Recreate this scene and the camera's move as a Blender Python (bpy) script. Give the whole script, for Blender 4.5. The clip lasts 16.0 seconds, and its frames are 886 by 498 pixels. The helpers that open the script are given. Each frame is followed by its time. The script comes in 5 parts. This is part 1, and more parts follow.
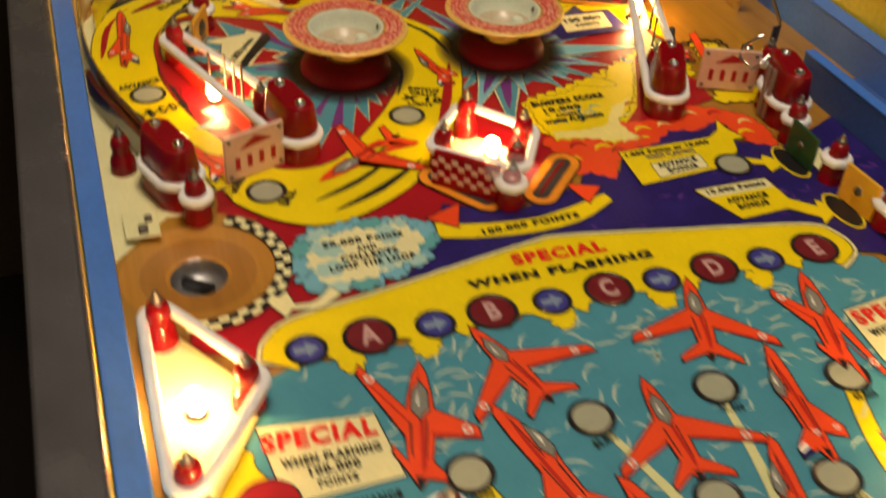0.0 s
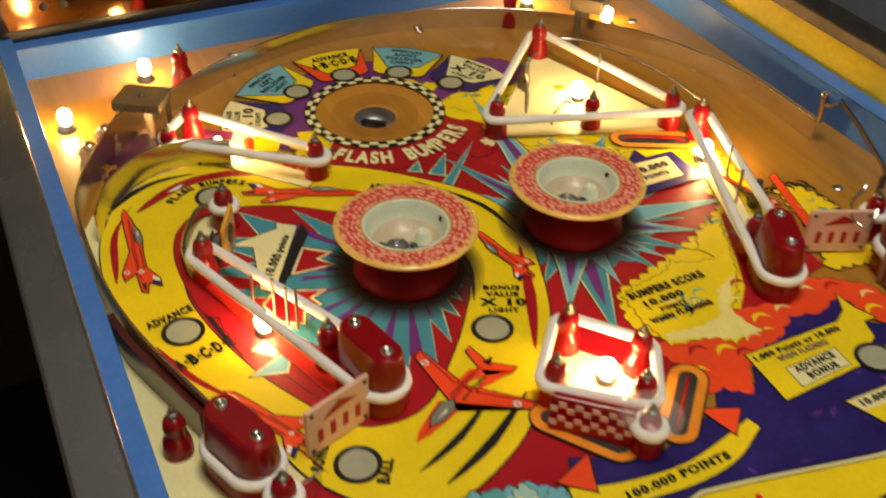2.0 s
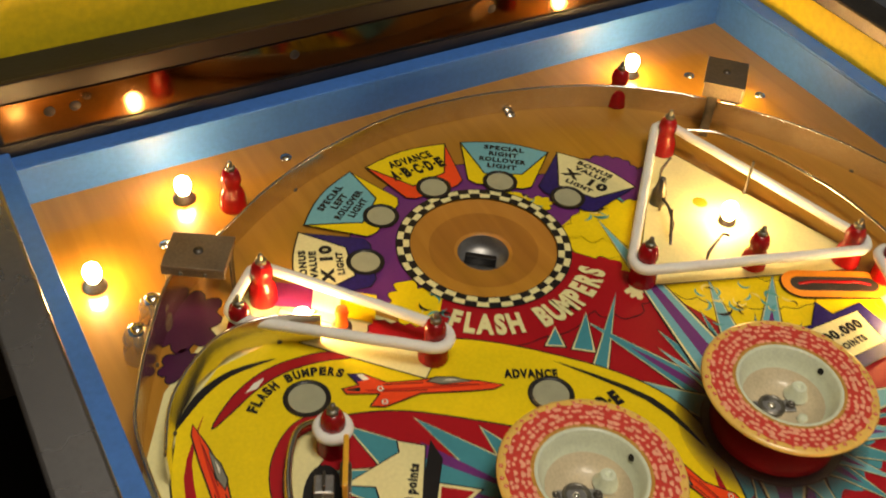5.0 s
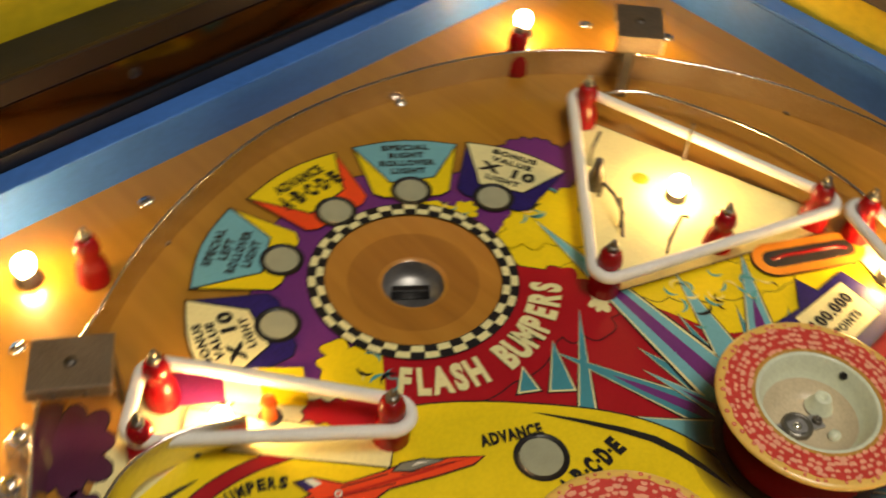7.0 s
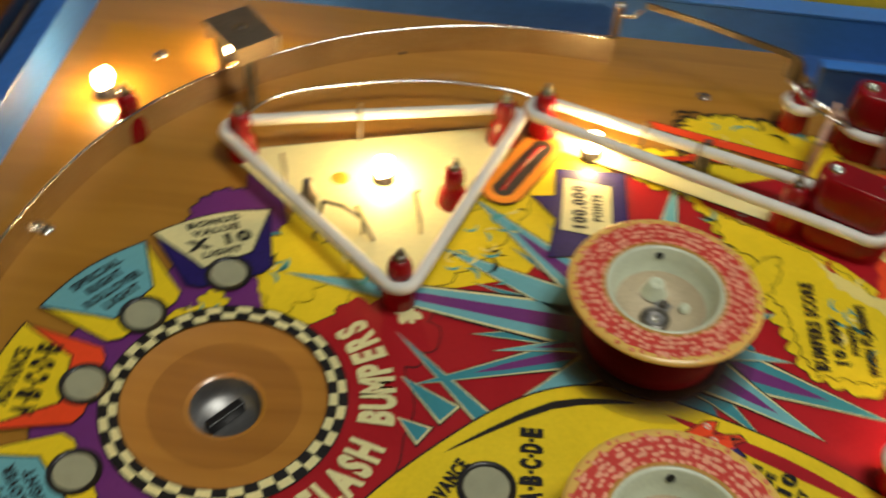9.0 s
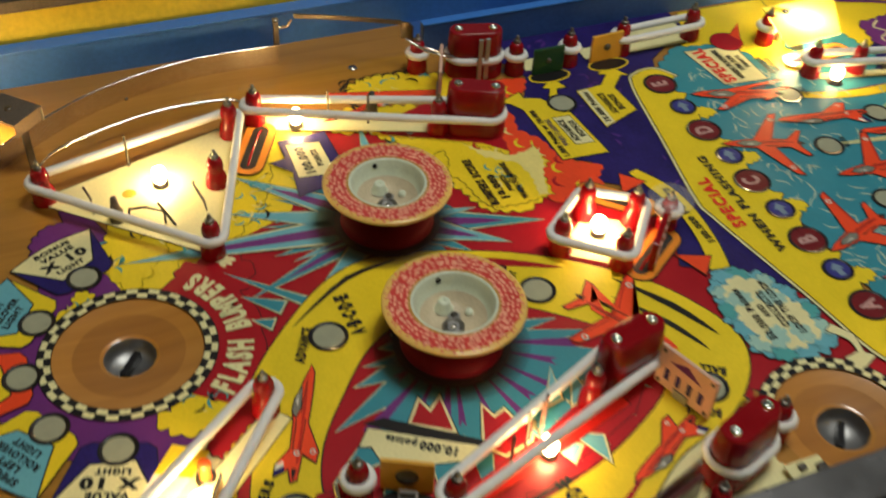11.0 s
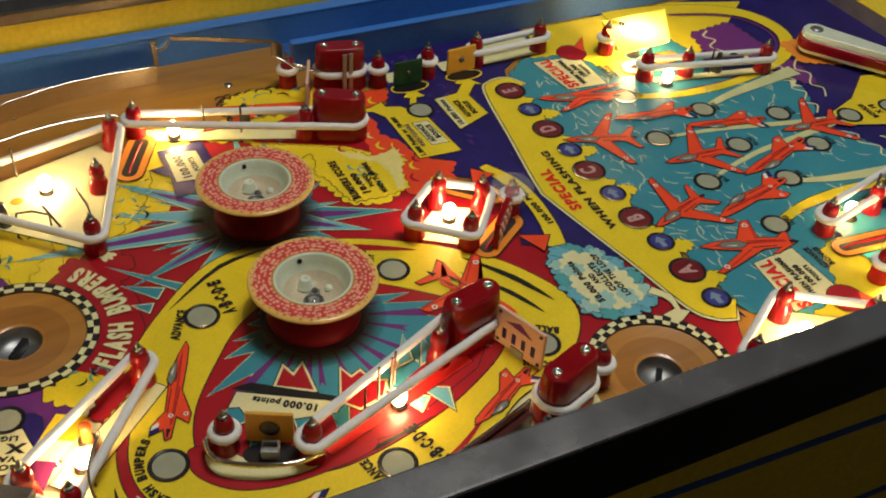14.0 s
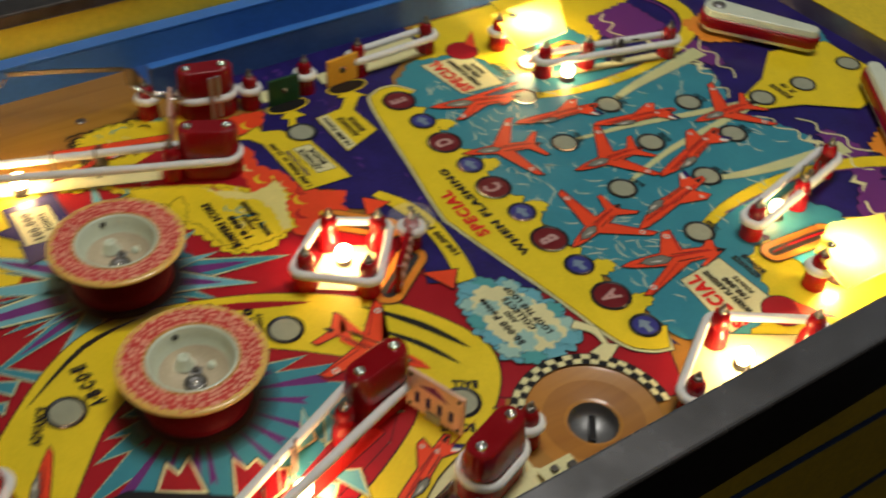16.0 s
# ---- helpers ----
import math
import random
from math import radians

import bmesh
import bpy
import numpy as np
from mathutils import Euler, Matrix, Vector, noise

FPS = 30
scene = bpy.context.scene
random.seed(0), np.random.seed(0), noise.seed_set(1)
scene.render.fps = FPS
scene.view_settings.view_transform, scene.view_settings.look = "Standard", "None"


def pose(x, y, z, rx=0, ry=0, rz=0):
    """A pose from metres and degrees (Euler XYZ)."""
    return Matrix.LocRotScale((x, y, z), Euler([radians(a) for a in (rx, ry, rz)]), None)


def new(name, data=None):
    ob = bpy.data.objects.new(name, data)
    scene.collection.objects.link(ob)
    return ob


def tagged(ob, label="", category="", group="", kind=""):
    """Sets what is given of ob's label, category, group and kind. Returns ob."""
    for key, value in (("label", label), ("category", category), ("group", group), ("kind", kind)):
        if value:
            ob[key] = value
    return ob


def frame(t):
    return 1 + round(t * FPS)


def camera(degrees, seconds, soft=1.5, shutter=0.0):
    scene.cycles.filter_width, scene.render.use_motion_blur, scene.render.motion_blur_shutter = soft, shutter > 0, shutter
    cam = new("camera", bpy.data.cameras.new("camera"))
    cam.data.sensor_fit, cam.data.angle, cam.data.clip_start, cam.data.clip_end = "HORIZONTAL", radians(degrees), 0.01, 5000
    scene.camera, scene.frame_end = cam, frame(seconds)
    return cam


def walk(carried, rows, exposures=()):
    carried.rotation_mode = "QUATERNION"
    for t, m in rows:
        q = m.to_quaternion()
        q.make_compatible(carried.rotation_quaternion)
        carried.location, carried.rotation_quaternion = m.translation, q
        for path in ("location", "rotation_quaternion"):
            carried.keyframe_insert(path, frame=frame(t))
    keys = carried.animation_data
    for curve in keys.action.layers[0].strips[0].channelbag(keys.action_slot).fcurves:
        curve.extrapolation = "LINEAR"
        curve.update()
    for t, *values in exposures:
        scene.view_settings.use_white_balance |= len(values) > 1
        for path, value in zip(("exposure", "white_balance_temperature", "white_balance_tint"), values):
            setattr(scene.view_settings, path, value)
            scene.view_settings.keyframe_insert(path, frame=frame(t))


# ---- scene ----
import mathutils
import mathutils.geometry

cam = camera(45.32, 16.0, soft=1.9, shutter=0.8)
PATH = [
    (0, 0.0044, 0.1253, 0.3497, 51.65, -2.81, -19.09),
    (0.5, -0.0278, 0.1905, 0.3616, 51.15, -2.96, -23.03),
    (1, -0.0336, 0.2344, 0.3639, 49.05, -2.82, -25.34),
    (1.5, -0.0299, 0.2742, 0.3657, 51.19, -2.22, -27.14),
    (2, -0.0281, 0.3015, 0.3822, 52.39, -1.27, -25.56),
    (2.5, -0.0173, 0.3567, 0.3811, 50.04, -1.26, -26.19),
    (3, -0.0048, 0.3991, 0.3862, 49.82, -0.04, -24.03),
    (3.5, -0.0167, 0.4482, 0.3909, 48.18, -1.87, -25.27),
    (4, -0.0388, 0.4938, 0.4018, 48.43, -2.71, -27.55),
    (4.5, -0.0483, 0.5211, 0.4, 47.98, -3.64, -29.27),
    (4.7, -0.0441, 0.5300, 0.3990, 47.92, -3.30, -29.05),
    (6.8, -0.0222, 0.6459, 0.3687, 45.0, -3.45, -38.9),
    (7, -0.0154, 0.6634, 0.364, 44.46, -3.29, -42.45),
    (7.4, -0.0206, 0.7132, 0.3572, 44.63, -3.41, -55.02),
    (7.5, -0.0228, 0.7329, 0.3553, 44.57, -4.23, -58.25),
    (8, -0.0225, 0.779, 0.3426, 44.25, -4.2, -70.44),
    (8.2, -0.0259, 0.7911, 0.3387, 44.77, -4.4, -75.67),
    (8.5, -0.0237, 0.8094, 0.3499, 43.1, -4.16, -79.44),
    (9, -0.0269, 0.812, 0.3538, 44.1, -3.03, -83.88),
    (9.3, -0.0488, 0.8371, 0.3548, 45.55, -1.37, -96.49),
    (9.5, -0.0537, 0.8515, 0.3752, 44.02, -1.25, -100.29),
    (10, -0.1007, 0.8768, 0.4052, 45.88, -1.4, -107.76),
    (10.2, -0.1198, 0.8863, 0.4185, 46.42, -1.51, -110.31),
    (12.3, -0.3073, 0.9201, 0.4644, 47.95, -3.44, -112.28),
    (12.5, -0.3019, 0.9197, 0.4675, 48, -3.93, -112.7),
    (13, -0.3055, 0.9079, 0.4667, 50.58, -3.37, -114.95),
    (13.5, -0.3024, 0.9088, 0.4684, 49.94, -3.74, -115.78),
    (14, -0.3014, 0.9042, 0.4693, 50.36, -3.31, -116.31),
    (14.5, -0.2947, 0.8984, 0.4686, 50.31, -3.09, -116.86),
    (15, -0.2778, 0.8889, 0.4672, 49.68, -2.81, -117.86),
    (15.5, -0.2554, 0.8829, 0.4648, 49.61, -3.04, -119.32),
    (16, -0.221, 0.8538, 0.4578, 48.64, -2.66, -123.58),
]
walk(cam, [(t, pose(x, y, z, rx, ry, rz)) for t, x, y, z, rx, ry, rz in PATH], [(0, 0.06, 7150, 18), (0.5, -0.03, 7050, 16), (1, 0.08, 6950, 15), (2.2, 0.03, 6400, 10), (3.5, 0.02, 6200, 7), (4.2, 0.0, 6700, 9), (7, -0.03, 6550, 10), (8.5, -0.08, 6050, 5), (9.5, -0.12, 5750, 5), (10, -0.16, 5750, 5), (12.5, -0.23, 5600, 5), (13.5, -0.23, 5650, 8), (16, -0.29, 5750, 9)])

# ---- light ----
MM = 0.001
world = bpy.data.worlds.new("world")
scene.world = world
world.use_nodes = True
world.node_tree.nodes["Background"].inputs[0].default_value = (0.10, 0.085, 0.06, 1)
world.node_tree.nodes["Background"].inputs[1].default_value = 0.7
scene.view_settings.exposure = 0.0


def ceiling_lamp_light(x, y, z, sx, sy, watts):
    lamp = bpy.data.lights.new("room_light", "AREA")
    lamp.shape, lamp.size, lamp.size_y, lamp.energy, lamp.color = "RECTANGLE", sx, sy, watts, (1.0, 0.90, 0.74)
    ob = new("room_light", lamp)
    ob.location = (x, y, z)
    return ob


ceiling_lamp_light(0.16, 0.42, 1.42, 0.4, 0.5, 13.6)


# ---- materials ----
def mat(name, color, rough=0.35, metal=0.0, vary=0.12, scale=60.0, bump=0.0, coat=0.0, emit=0.0, trans=0.0, ior=1.45, alpha=1.0, dirt=0.0):
    m = bpy.data.materials.new(name)
    m.use_nodes = True
    n, l = m.node_tree.nodes, m.node_tree.links
    b = n["Principled BSDF"]
    b.inputs["Roughness"].default_value = rough
    b.inputs["Metallic"].default_value = metal
    b.inputs["IOR"].default_value = ior
    b.inputs["Coat Weight"].default_value = coat
    b.inputs["Coat Roughness"].default_value = 0.12
    b.inputs["Transmission Weight"].default_value = trans
    b.inputs["Alpha"].default_value = alpha
    geo = n.new("ShaderNodeNewGeometry")
    fine, broad = n.new("ShaderNodeTexNoise"), n.new("ShaderNodeTexNoise")
    fine.inputs["Scale"].default_value, broad.inputs["Scale"].default_value = scale * 12, scale
    fine.inputs["Detail"].default_value, broad.inputs["Detail"].default_value = 3, 4
    for tex in (fine, broad):
        l.new(geo.outputs["Position"], tex.inputs["Vector"])
    both = n.new("ShaderNodeMath")
    both.operation = "ADD"
    l.new(fine.outputs[0], both.inputs[0])
    l.new(broad.outputs[0], both.inputs[1])
    ramp = n.new("ShaderNodeMapRange")
    ramp.inputs["From Min"].default_value, ramp.inputs["From Max"].default_value = 0.7, 1.3
    ramp.inputs["To Min"].default_value, ramp.inputs["To Max"].default_value = 1 - vary, 1 + vary
    l.new(both.outputs[0], ramp.inputs["Value"])
    mul = n.new("ShaderNodeVectorMath")
    mul.operation = "SCALE"
    mul.inputs[0].default_value = color[:3]
    l.new(ramp.outputs[0], mul.inputs["Scale"])
    l.new(mul.outputs[0], b.inputs["Base Color"])
    r2 = n.new("ShaderNodeMapRange")
    r2.inputs["To Min"].default_value, r2.inputs["To Max"].default_value = max(rough - 0.08, 0.02), rough + 0.12
    l.new(broad.outputs[0], r2.inputs["Value"])
    l.new(r2.outputs[0], b.inputs["Roughness"])
    if bump:
        bp = n.new("ShaderNodeBump")
        bp.inputs["Strength"].default_value, bp.inputs["Distance"].default_value = bump, 0.0006
        l.new(both.outputs[0], bp.inputs["Height"])
        l.new(bp.outputs[0], b.inputs["Normal"])
    if emit:
        b.inputs["Emission Color"].default_value = (*color[:3], 1)
        b.inputs["Emission Strength"].default_value = emit
    return m


def paint(name, color, vary=0.07):
    """Screen-printed lacquer under a worn clear coat."""
    m = mat(name, color, rough=0.42, vary=vary, scale=45, coat=0.18)
    m.node_tree.nodes["Principled BSDF"].inputs["Specular IOR Level"].default_value = 0.32
    return m


def wood_mat(name, dark, light):
    m = mat(name, light, rough=0.4, coat=0.9)
    n, l = m.node_tree.nodes, m.node_tree.links
    geo = next(x for x in n if x.bl_idname == "ShaderNodeNewGeometry")
    sq = n.new("ShaderNodeMapping")
    sq.inputs["Scale"].default_value = (9, 0.55, 1)
    l.new(geo.outputs["Position"], sq.inputs["Vector"])
    grain = n.new("ShaderNodeTexNoise")
    grain.inputs["Scale"].default_value, grain.inputs["Detail"].default_value, grain.inputs["Distortion"].default_value = 14, 6, 0.6
    l.new(sq.outputs[0], grain.inputs["Vector"])
    ramp = n.new("ShaderNodeValToRGB")
    ramp.color_ramp.elements[0].position, ramp.color_ramp.elements[1].position = 0.3, 0.75
    ramp.color_ramp.elements[0].color, ramp.color_ramp.elements[1].color = (*dark, 1), (*light, 1)
    l.new(grain.outputs[0], ramp.inputs[0])
    l.new(ramp.outputs[0], n["Principled BSDF"].inputs["Base Color"])
    return m


WOOD = wood_mat("varnished_playfield_wood", (0.345, 0.156, 0.014), (0.44, 0.212, 0.023))
DISH = wood_mat("turned_wood", (0.42, 0.18, 0.022), (0.52, 0.24, 0.035))
YELLOW = paint("yellow_paint", (0.82, 0.62, 0.008))
RED = paint("red_paint", (0.37, 0.006, 0.013))
ORANGE = paint("orange_red_paint", (0.83, 0.07, 0.014))
NAVY = paint("indigo_paint", (0.020, 0.012, 0.125), 0.3)
TEAL = paint("sky_blue_paint", (0.055, 0.26, 0.33))
CYAN = paint("pale_blue_paint", (0.16, 0.42, 0.50))
PURPLE = paint("purple_paint", (0.15, 0.03, 0.19))
CREAM = paint("cream_paint", (0.77, 0.72, 0.37))
BLACK = paint("black_paint", (0.012, 0.011, 0.012))
MAROON = mat("maroon_plastic_insert", (0.16, 0.012, 0.016), 0.3, vary=0.15, scale=150, coat=0.3)
INSERT = mat("milky_plastic_insert", (0.36, 0.37, 0.255), 0.3, vary=0.1, scale=150, coat=0.4)
BLUEINS = mat("blue_plastic_insert", (0.045, 0.045, 0.24), 0.3, vary=0.15, scale=150, coat=0.4)
ORANGEPL = mat("orange_plastic", (0.80, 0.28, 0.02), 0.35, vary=0.1, coat=0.3)
RUBBER = mat("white_rubber", (0.80, 0.80, 0.76), 0.55, vary=0.07, scale=90, bump=0.05)
CHROME = mat("polished_steel", (0.74, 0.70, 0.64), 0.12, 1.0, vary=0.1, scale=60)
STEEL = mat("brushed_steel", (0.36, 0.355, 0.35), 0.42, 0.85, vary=0.15, scale=70, bump=0.05)
NUT = mat("dull_nut_steel", (0.22, 0.205, 0.18), 0.35, 0.9, vary=0.2, scale=120)
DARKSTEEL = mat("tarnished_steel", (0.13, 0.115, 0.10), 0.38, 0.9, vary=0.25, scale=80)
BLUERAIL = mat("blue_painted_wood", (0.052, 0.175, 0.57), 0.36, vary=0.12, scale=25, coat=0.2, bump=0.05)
# Deep blue of the cabinet stripes, and of the divider painted as in shade.
BLUEDARK = mat("deep_blue_stripe_and_shaded_wood", (0.045, 0.11, 0.33), 0.4, vary=0.15, scale=25, bump=0.05)
CABYEL = mat("yellow_cabinet_paint", (0.80, 0.60, 0.018), 0.5, vary=0.12, scale=18, bump=0.15)
CABBLACK = mat("black_cabinet_vinyl", (0.012, 0.011, 0.011), 0.4, vary=0.3, scale=40, bump=0.2)
CAPYEL = mat("yellow_bumper_plastic", (0.86, 0.55, 0.13), 0.28, vary=0.06, scale=60, coat=0.4)
CAPRED = mat("red_print_on_bumper", (0.66, 0.06, 0.045), 0.3, vary=0.1, scale=120, coat=0.4)
CAPPINK = mat("coral_print_on_bumper", (0.90, 0.41, 0.26), 0.3, vary=0.1, scale=120, coat=0.4)
CAPWHITE = mat("ivory_bumper_plastic", (0.70, 0.74, 0.56), 0.3, vary=0.1, scale=60, coat=0.3)
WHITE = paint("white_paint", (0.80, 0.78, 0.66))
GREEN = mat("dark_green_plastic", (0.012, 0.06, 0.02), 0.35, vary=0.15)
TARGETYEL = mat("amber_plastic_target", (0.75, 0.40, 0.03), 0.3, vary=0.1, coat=0.3)
PINKPL = mat("pale_pink_plastic", (0.72, 0.46, 0.34), 0.3, vary=0.08, coat=0.3)
HOLE = mat("dark_hole_lining", (0.03, 0.028, 0.026), 0.5, vary=0.3)
BULB = mat("lit_bulb_glass", (1.0, 0.61, 0.22), 0.2, emit=215.0)
BULBDIM = mat("lit_bulb_glass_soft", (1.0, 0.61, 0.22), 0.2, emit=125.0)
BULBSOFT = mat("lit_bulb_glass_low", (1.0, 0.61, 0.22), 0.2, emit=46.0)
CLEAR = mat("clear_washer_plastic", (0.9, 0.9, 0.86), 0.04, vary=0.02, alpha=0.09, coat=1.0)


def translucent(name, color, share=0.6):
    m = mat(name, color, 0.2, vary=0.1, scale=80, coat=0.3)
    n, l = m.node_tree.nodes, m.node_tree.links
    t, mix = n.new("ShaderNodeBsdfTranslucent"), n.new("ShaderNodeMixShader")
    t.inputs[0].default_value = (*color, 1)
    mix.inputs[0].default_value = share
    l.new(n["Principled BSDF"].outputs[0], mix.inputs[1])
    l.new(t.outputs[0], mix.inputs[2])
    l.new(mix.outputs[0], n["Material Output"].inputs["Surface"])
    return m


REDPL = translucent("red_plastic", (0.34, 0.004, 0.009), 0.32)
YELPLASTIC = translucent("translucent_yellow_plastic", (1.0, 0.88, 0.2), 0.9)
BULBHOT = mat("lit_bulb_glass_bright", (1.0, 0.66, 0.25), 0.2, emit=480.0)
CUPBROWN = mat("heat_browned_ivory_plastic", (0.60, 0.50, 0.33), 0.4, vary=0.14, scale=70, coat=0.2)
BROWNED = mat("browned_yellow_plastic", (0.55, 0.28, 0.05), 0.35, vary=0.2, scale=90, coat=0.3)
PALE = paint("pale_yellow_paint", (0.82, 0.70, 0.22))
AQUA = paint("aqua_paint", (0.10, 0.36, 0.36))
FLOORMAT = mat("dark_carpet", (0.012, 0.008, 0.006), 0.9, vary=0.3, scale=20, bump=0.3)
WALLMAT = mat("room_wall_paint", (0.16, 0.13, 0.10), 0.8, vary=0.1, scale=4)
# Wall tints picked for what the steel side rail mirrors.
REFLECTBROWN = mat("brown_reflector_wall", (0.10, 0.062, 0.030), 0.7, vary=0.15, scale=6)
REFLECTGREY = mat("blue_grey_reflector_wall", (0.44, 0.50, 0.60), 0.7, vary=0.1, scale=4)
CEILMAT = mat("ceiling_paint", (0.5, 0.47, 0.40), 0.85, vary=0.06, scale=4)
COPPER = mat("warm_reflecting_metal", (0.14, 0.085, 0.045), 0.08, 1.0, vary=0.15, scale=30)


# ---- geometry helpers (plan in millimetres) ----
def part(name, bm, material, parent=None, label="", smooth=False):
    me = bpy.data.meshes.new(name)
    bm.to_mesh(me)
    bm.free()
    for m in material if isinstance(material, (list, tuple)) else [material]:
        me.materials.append(m)
    if smooth:
        for p in me.polygons:
            p.use_smooth = True
    ob = new(name, me)
    if parent:
        ob.parent = parent
    if label:
        ob["label"] = label
    return ob


def thing(name, x, y, label, category, group="", z=0.0, turn=0.0, kind=""):
    ob = new(name)
    ob.matrix_basis = pose(x * MM, y * MM, z * MM, 0, 0, turn)
    return tagged(ob, label, category, group, kind)


def box(x0, y0, z0, x1, y1, z1, bevel=0.0, bm=None, slot=0):
    bm = bm or bmesh.new()
    v = [bm.verts.new((x * MM, y * MM, z * MM)) for z in (z0, z1) for x, y in ((x0, y0), (x1, y0), (x1, y1), (x0, y1))]
    faces = [bm.faces.new([v[i] for i in q]) for q in ((3, 2, 1, 0), (4, 5, 6, 7), (0, 1, 5, 4), (1, 2, 6, 5), (2, 3, 7, 6), (3, 0, 4, 7))]
    for f in faces:
        f.material_index = slot
    if bevel:
        edges = list({e for f in faces for e in f.edges})
        bmesh.ops.bevel(bm, geom=edges, offset=bevel * MM, segments=2, affect="EDGES", profile=0.5)
    return bm


def lathe(profile, segs=20, bm=None, x=0.0, y=0.0, slot=0):
    """Turned form from (radius, height) rows; closed where the radius is 0."""
    bm = bm or bmesh.new()
    rings = []
    for r, z in profile:
        if r <= 0:
            rings.append([bm.verts.new((x * MM, y * MM, z * MM))])
        else:
            rings.append([bm.verts.new(((x + r * math.cos(a)) * MM, (y + r * math.sin(a)) * MM, z * MM)) for a in (2 * math.pi * i / segs for i in range(segs))])
    for p, q in zip(rings, rings[1:]):
        for i in range(segs):
            j = (i + 1) % segs
            a = [p[0]] if len(p) == 1 else [p[i], p[j]]
            b = [q[0]] if len(q) == 1 else [q[j], q[i]]
            if len(a) + len(b) > 2:
                f = bm.faces.new(a + b)
                f.material_index, f.smooth = slot, True
    return bm


def tube(points, r, closed=False, sides=8, bm=None, slot=0):
    """Round bar or ring along points in millimetres."""
    bm = bm or bmesh.new()
    pts = [Vector(p) for p in points]
    n = len(pts)
    rings = []
    for i, p in enumerate(pts):
        a = pts[i - 1] if (i or closed) else pts[i]
        b = pts[(i + 1) % n] if (i < n - 1 or closed) else pts[i]
        t = (b - a).normalized()
        up = Vector((0, 0, 1)) if abs(t.z) < 0.95 else Vector((1, 0, 0))
        s = t.cross(up).normalized()
        u = s.cross(t)
        rings.append([bm.verts.new((p + s * (r * math.cos(k)) + u * (r * math.sin(k))) * MM) for k in (2 * math.pi * j / sides for j in range(sides))])
    for i in range(n if closed else n - 1):
        p, q = rings[i], rings[(i + 1) % n]
        for j in range(sides):
            f = bm.faces.new((p[j], p[(j + 1) % sides], q[(j + 1) % sides], q[j]))
            f.smooth, f.material_index = True, slot
    if not closed:
        bm.faces.new(rings[0])
        bm.faces.new(rings[-1][::-1])
    return bm


def ribbon(points, z0, z1, thick, bm=None):
    """Upright metal strip along a plan line."""
    bm = bm or bmesh.new()
    pts = [Vector((p[0], p[1], 0)) for p in points]
    rows = []
    for i, p in enumerate(pts):
        t = (pts[min(i + 1, len(pts) - 1)] - pts[max(i - 1, 0)]).normalized()
        s = Vector((-t.y, t.x, 0)) * (thick / 2)
        rows.append([bm.verts.new(Vector((c.x, c.y, z)) * MM) for c, z in ((p - s, z0), (p - s, z1), (p + s, z1), (p + s, z0))])
    for a, b in zip(rows, rows[1:]):
        for k in range(4):
            bm.faces.new((a[k], b[k], b[(k + 1) % 4], a[(k + 1) % 4])).smooth = True
            bm.edges.get((a[k], b[k])).smooth = False
    bm.faces.new(rows[0])
    bm.faces.new(rows[-1][::-1])
    return bm


def smooth_line(pts, closed=False, steps=6):
    """Catmull-Rom line through points."""
    out, n = [], len(pts)
    for i in range(n if closed else n - 1):
        if closed:
            p = [pts[(i + k - 1) % n] for k in range(4)]
        else:
            p = [pts[min(max(i + k - 1, 0), n - 1)] for k in range(4)]
        for s in range(steps):
            t = s / steps
            out.append(tuple(0.5 * (2 * p[1][d] + (p[2][d] - p[0][d]) * t + (2 * p[0][d] - 5 * p[1][d] + 4 * p[2][d] - p[3][d]) * t * t + (3 * p[1][d] - p[0][d] - 3 * p[2][d] + p[3][d]) * t**3) for d in range(len(pts[0]))))
    if not closed:
        out.append(tuple(pts[-1]))
    return out


def arc(cx, cy, r, a0, a1, n=24):
    return [(cx + r * math.cos(radians(a0 + (a1 - a0) * i / n)), cy + r * math.sin(radians(a0 + (a1 - a0) * i / n))) for i in range(n + 1)]


def offset(pts, d):
    """Grow a closed plan outline by d."""
    area = sum(a[0] * b[1] - b[0] * a[1] for a, b in zip(pts, pts[1:] + pts[:1]))
    d = d if area > 0 else -d
    out = []
    for i, p in enumerate(pts):
        a, b = Vector(pts[i - 1][:2]), Vector(pts[(i + 1) % len(pts)][:2])
        q = Vector(p[:2])
        e, f = (q - a), (b - q)
        if e.length < 1e-6 or f.length < 1e-6:
            out.append((q.x, q.y))
            continue
        e.normalize(), f.normalize()
        m = Vector((e.y + f.y, -e.x - f.x))
        m = m / max(m.length_squared / 2, 0.35)
        out.append((q.x + m.x * d, q.y + m.y * d))
    return out


def flat(outlines, z, bm=None, slot=0):
    """Flat printed area: an outline and holes, at height z."""
    bm = bm or bmesh.new()
    loops = [[Vector((p[0] * MM, p[1] * MM, z * MM)) for p in o] for o in outlines]
    verts = [bm.verts.new(v) for o in loops for v in o]
    for tri in mathutils.geometry.tessellate_polygon(loops):
        try:
            f = bm.faces.new([verts[i] for i in tri])
        except ValueError:
            continue
        if f.calc_area() < 1e-13:
            continue
        f.normal_update()
        if f.normal.z < 0:
            f.normal_flip()
        f.material_index = slot
    return bm


LAYER = 0.12


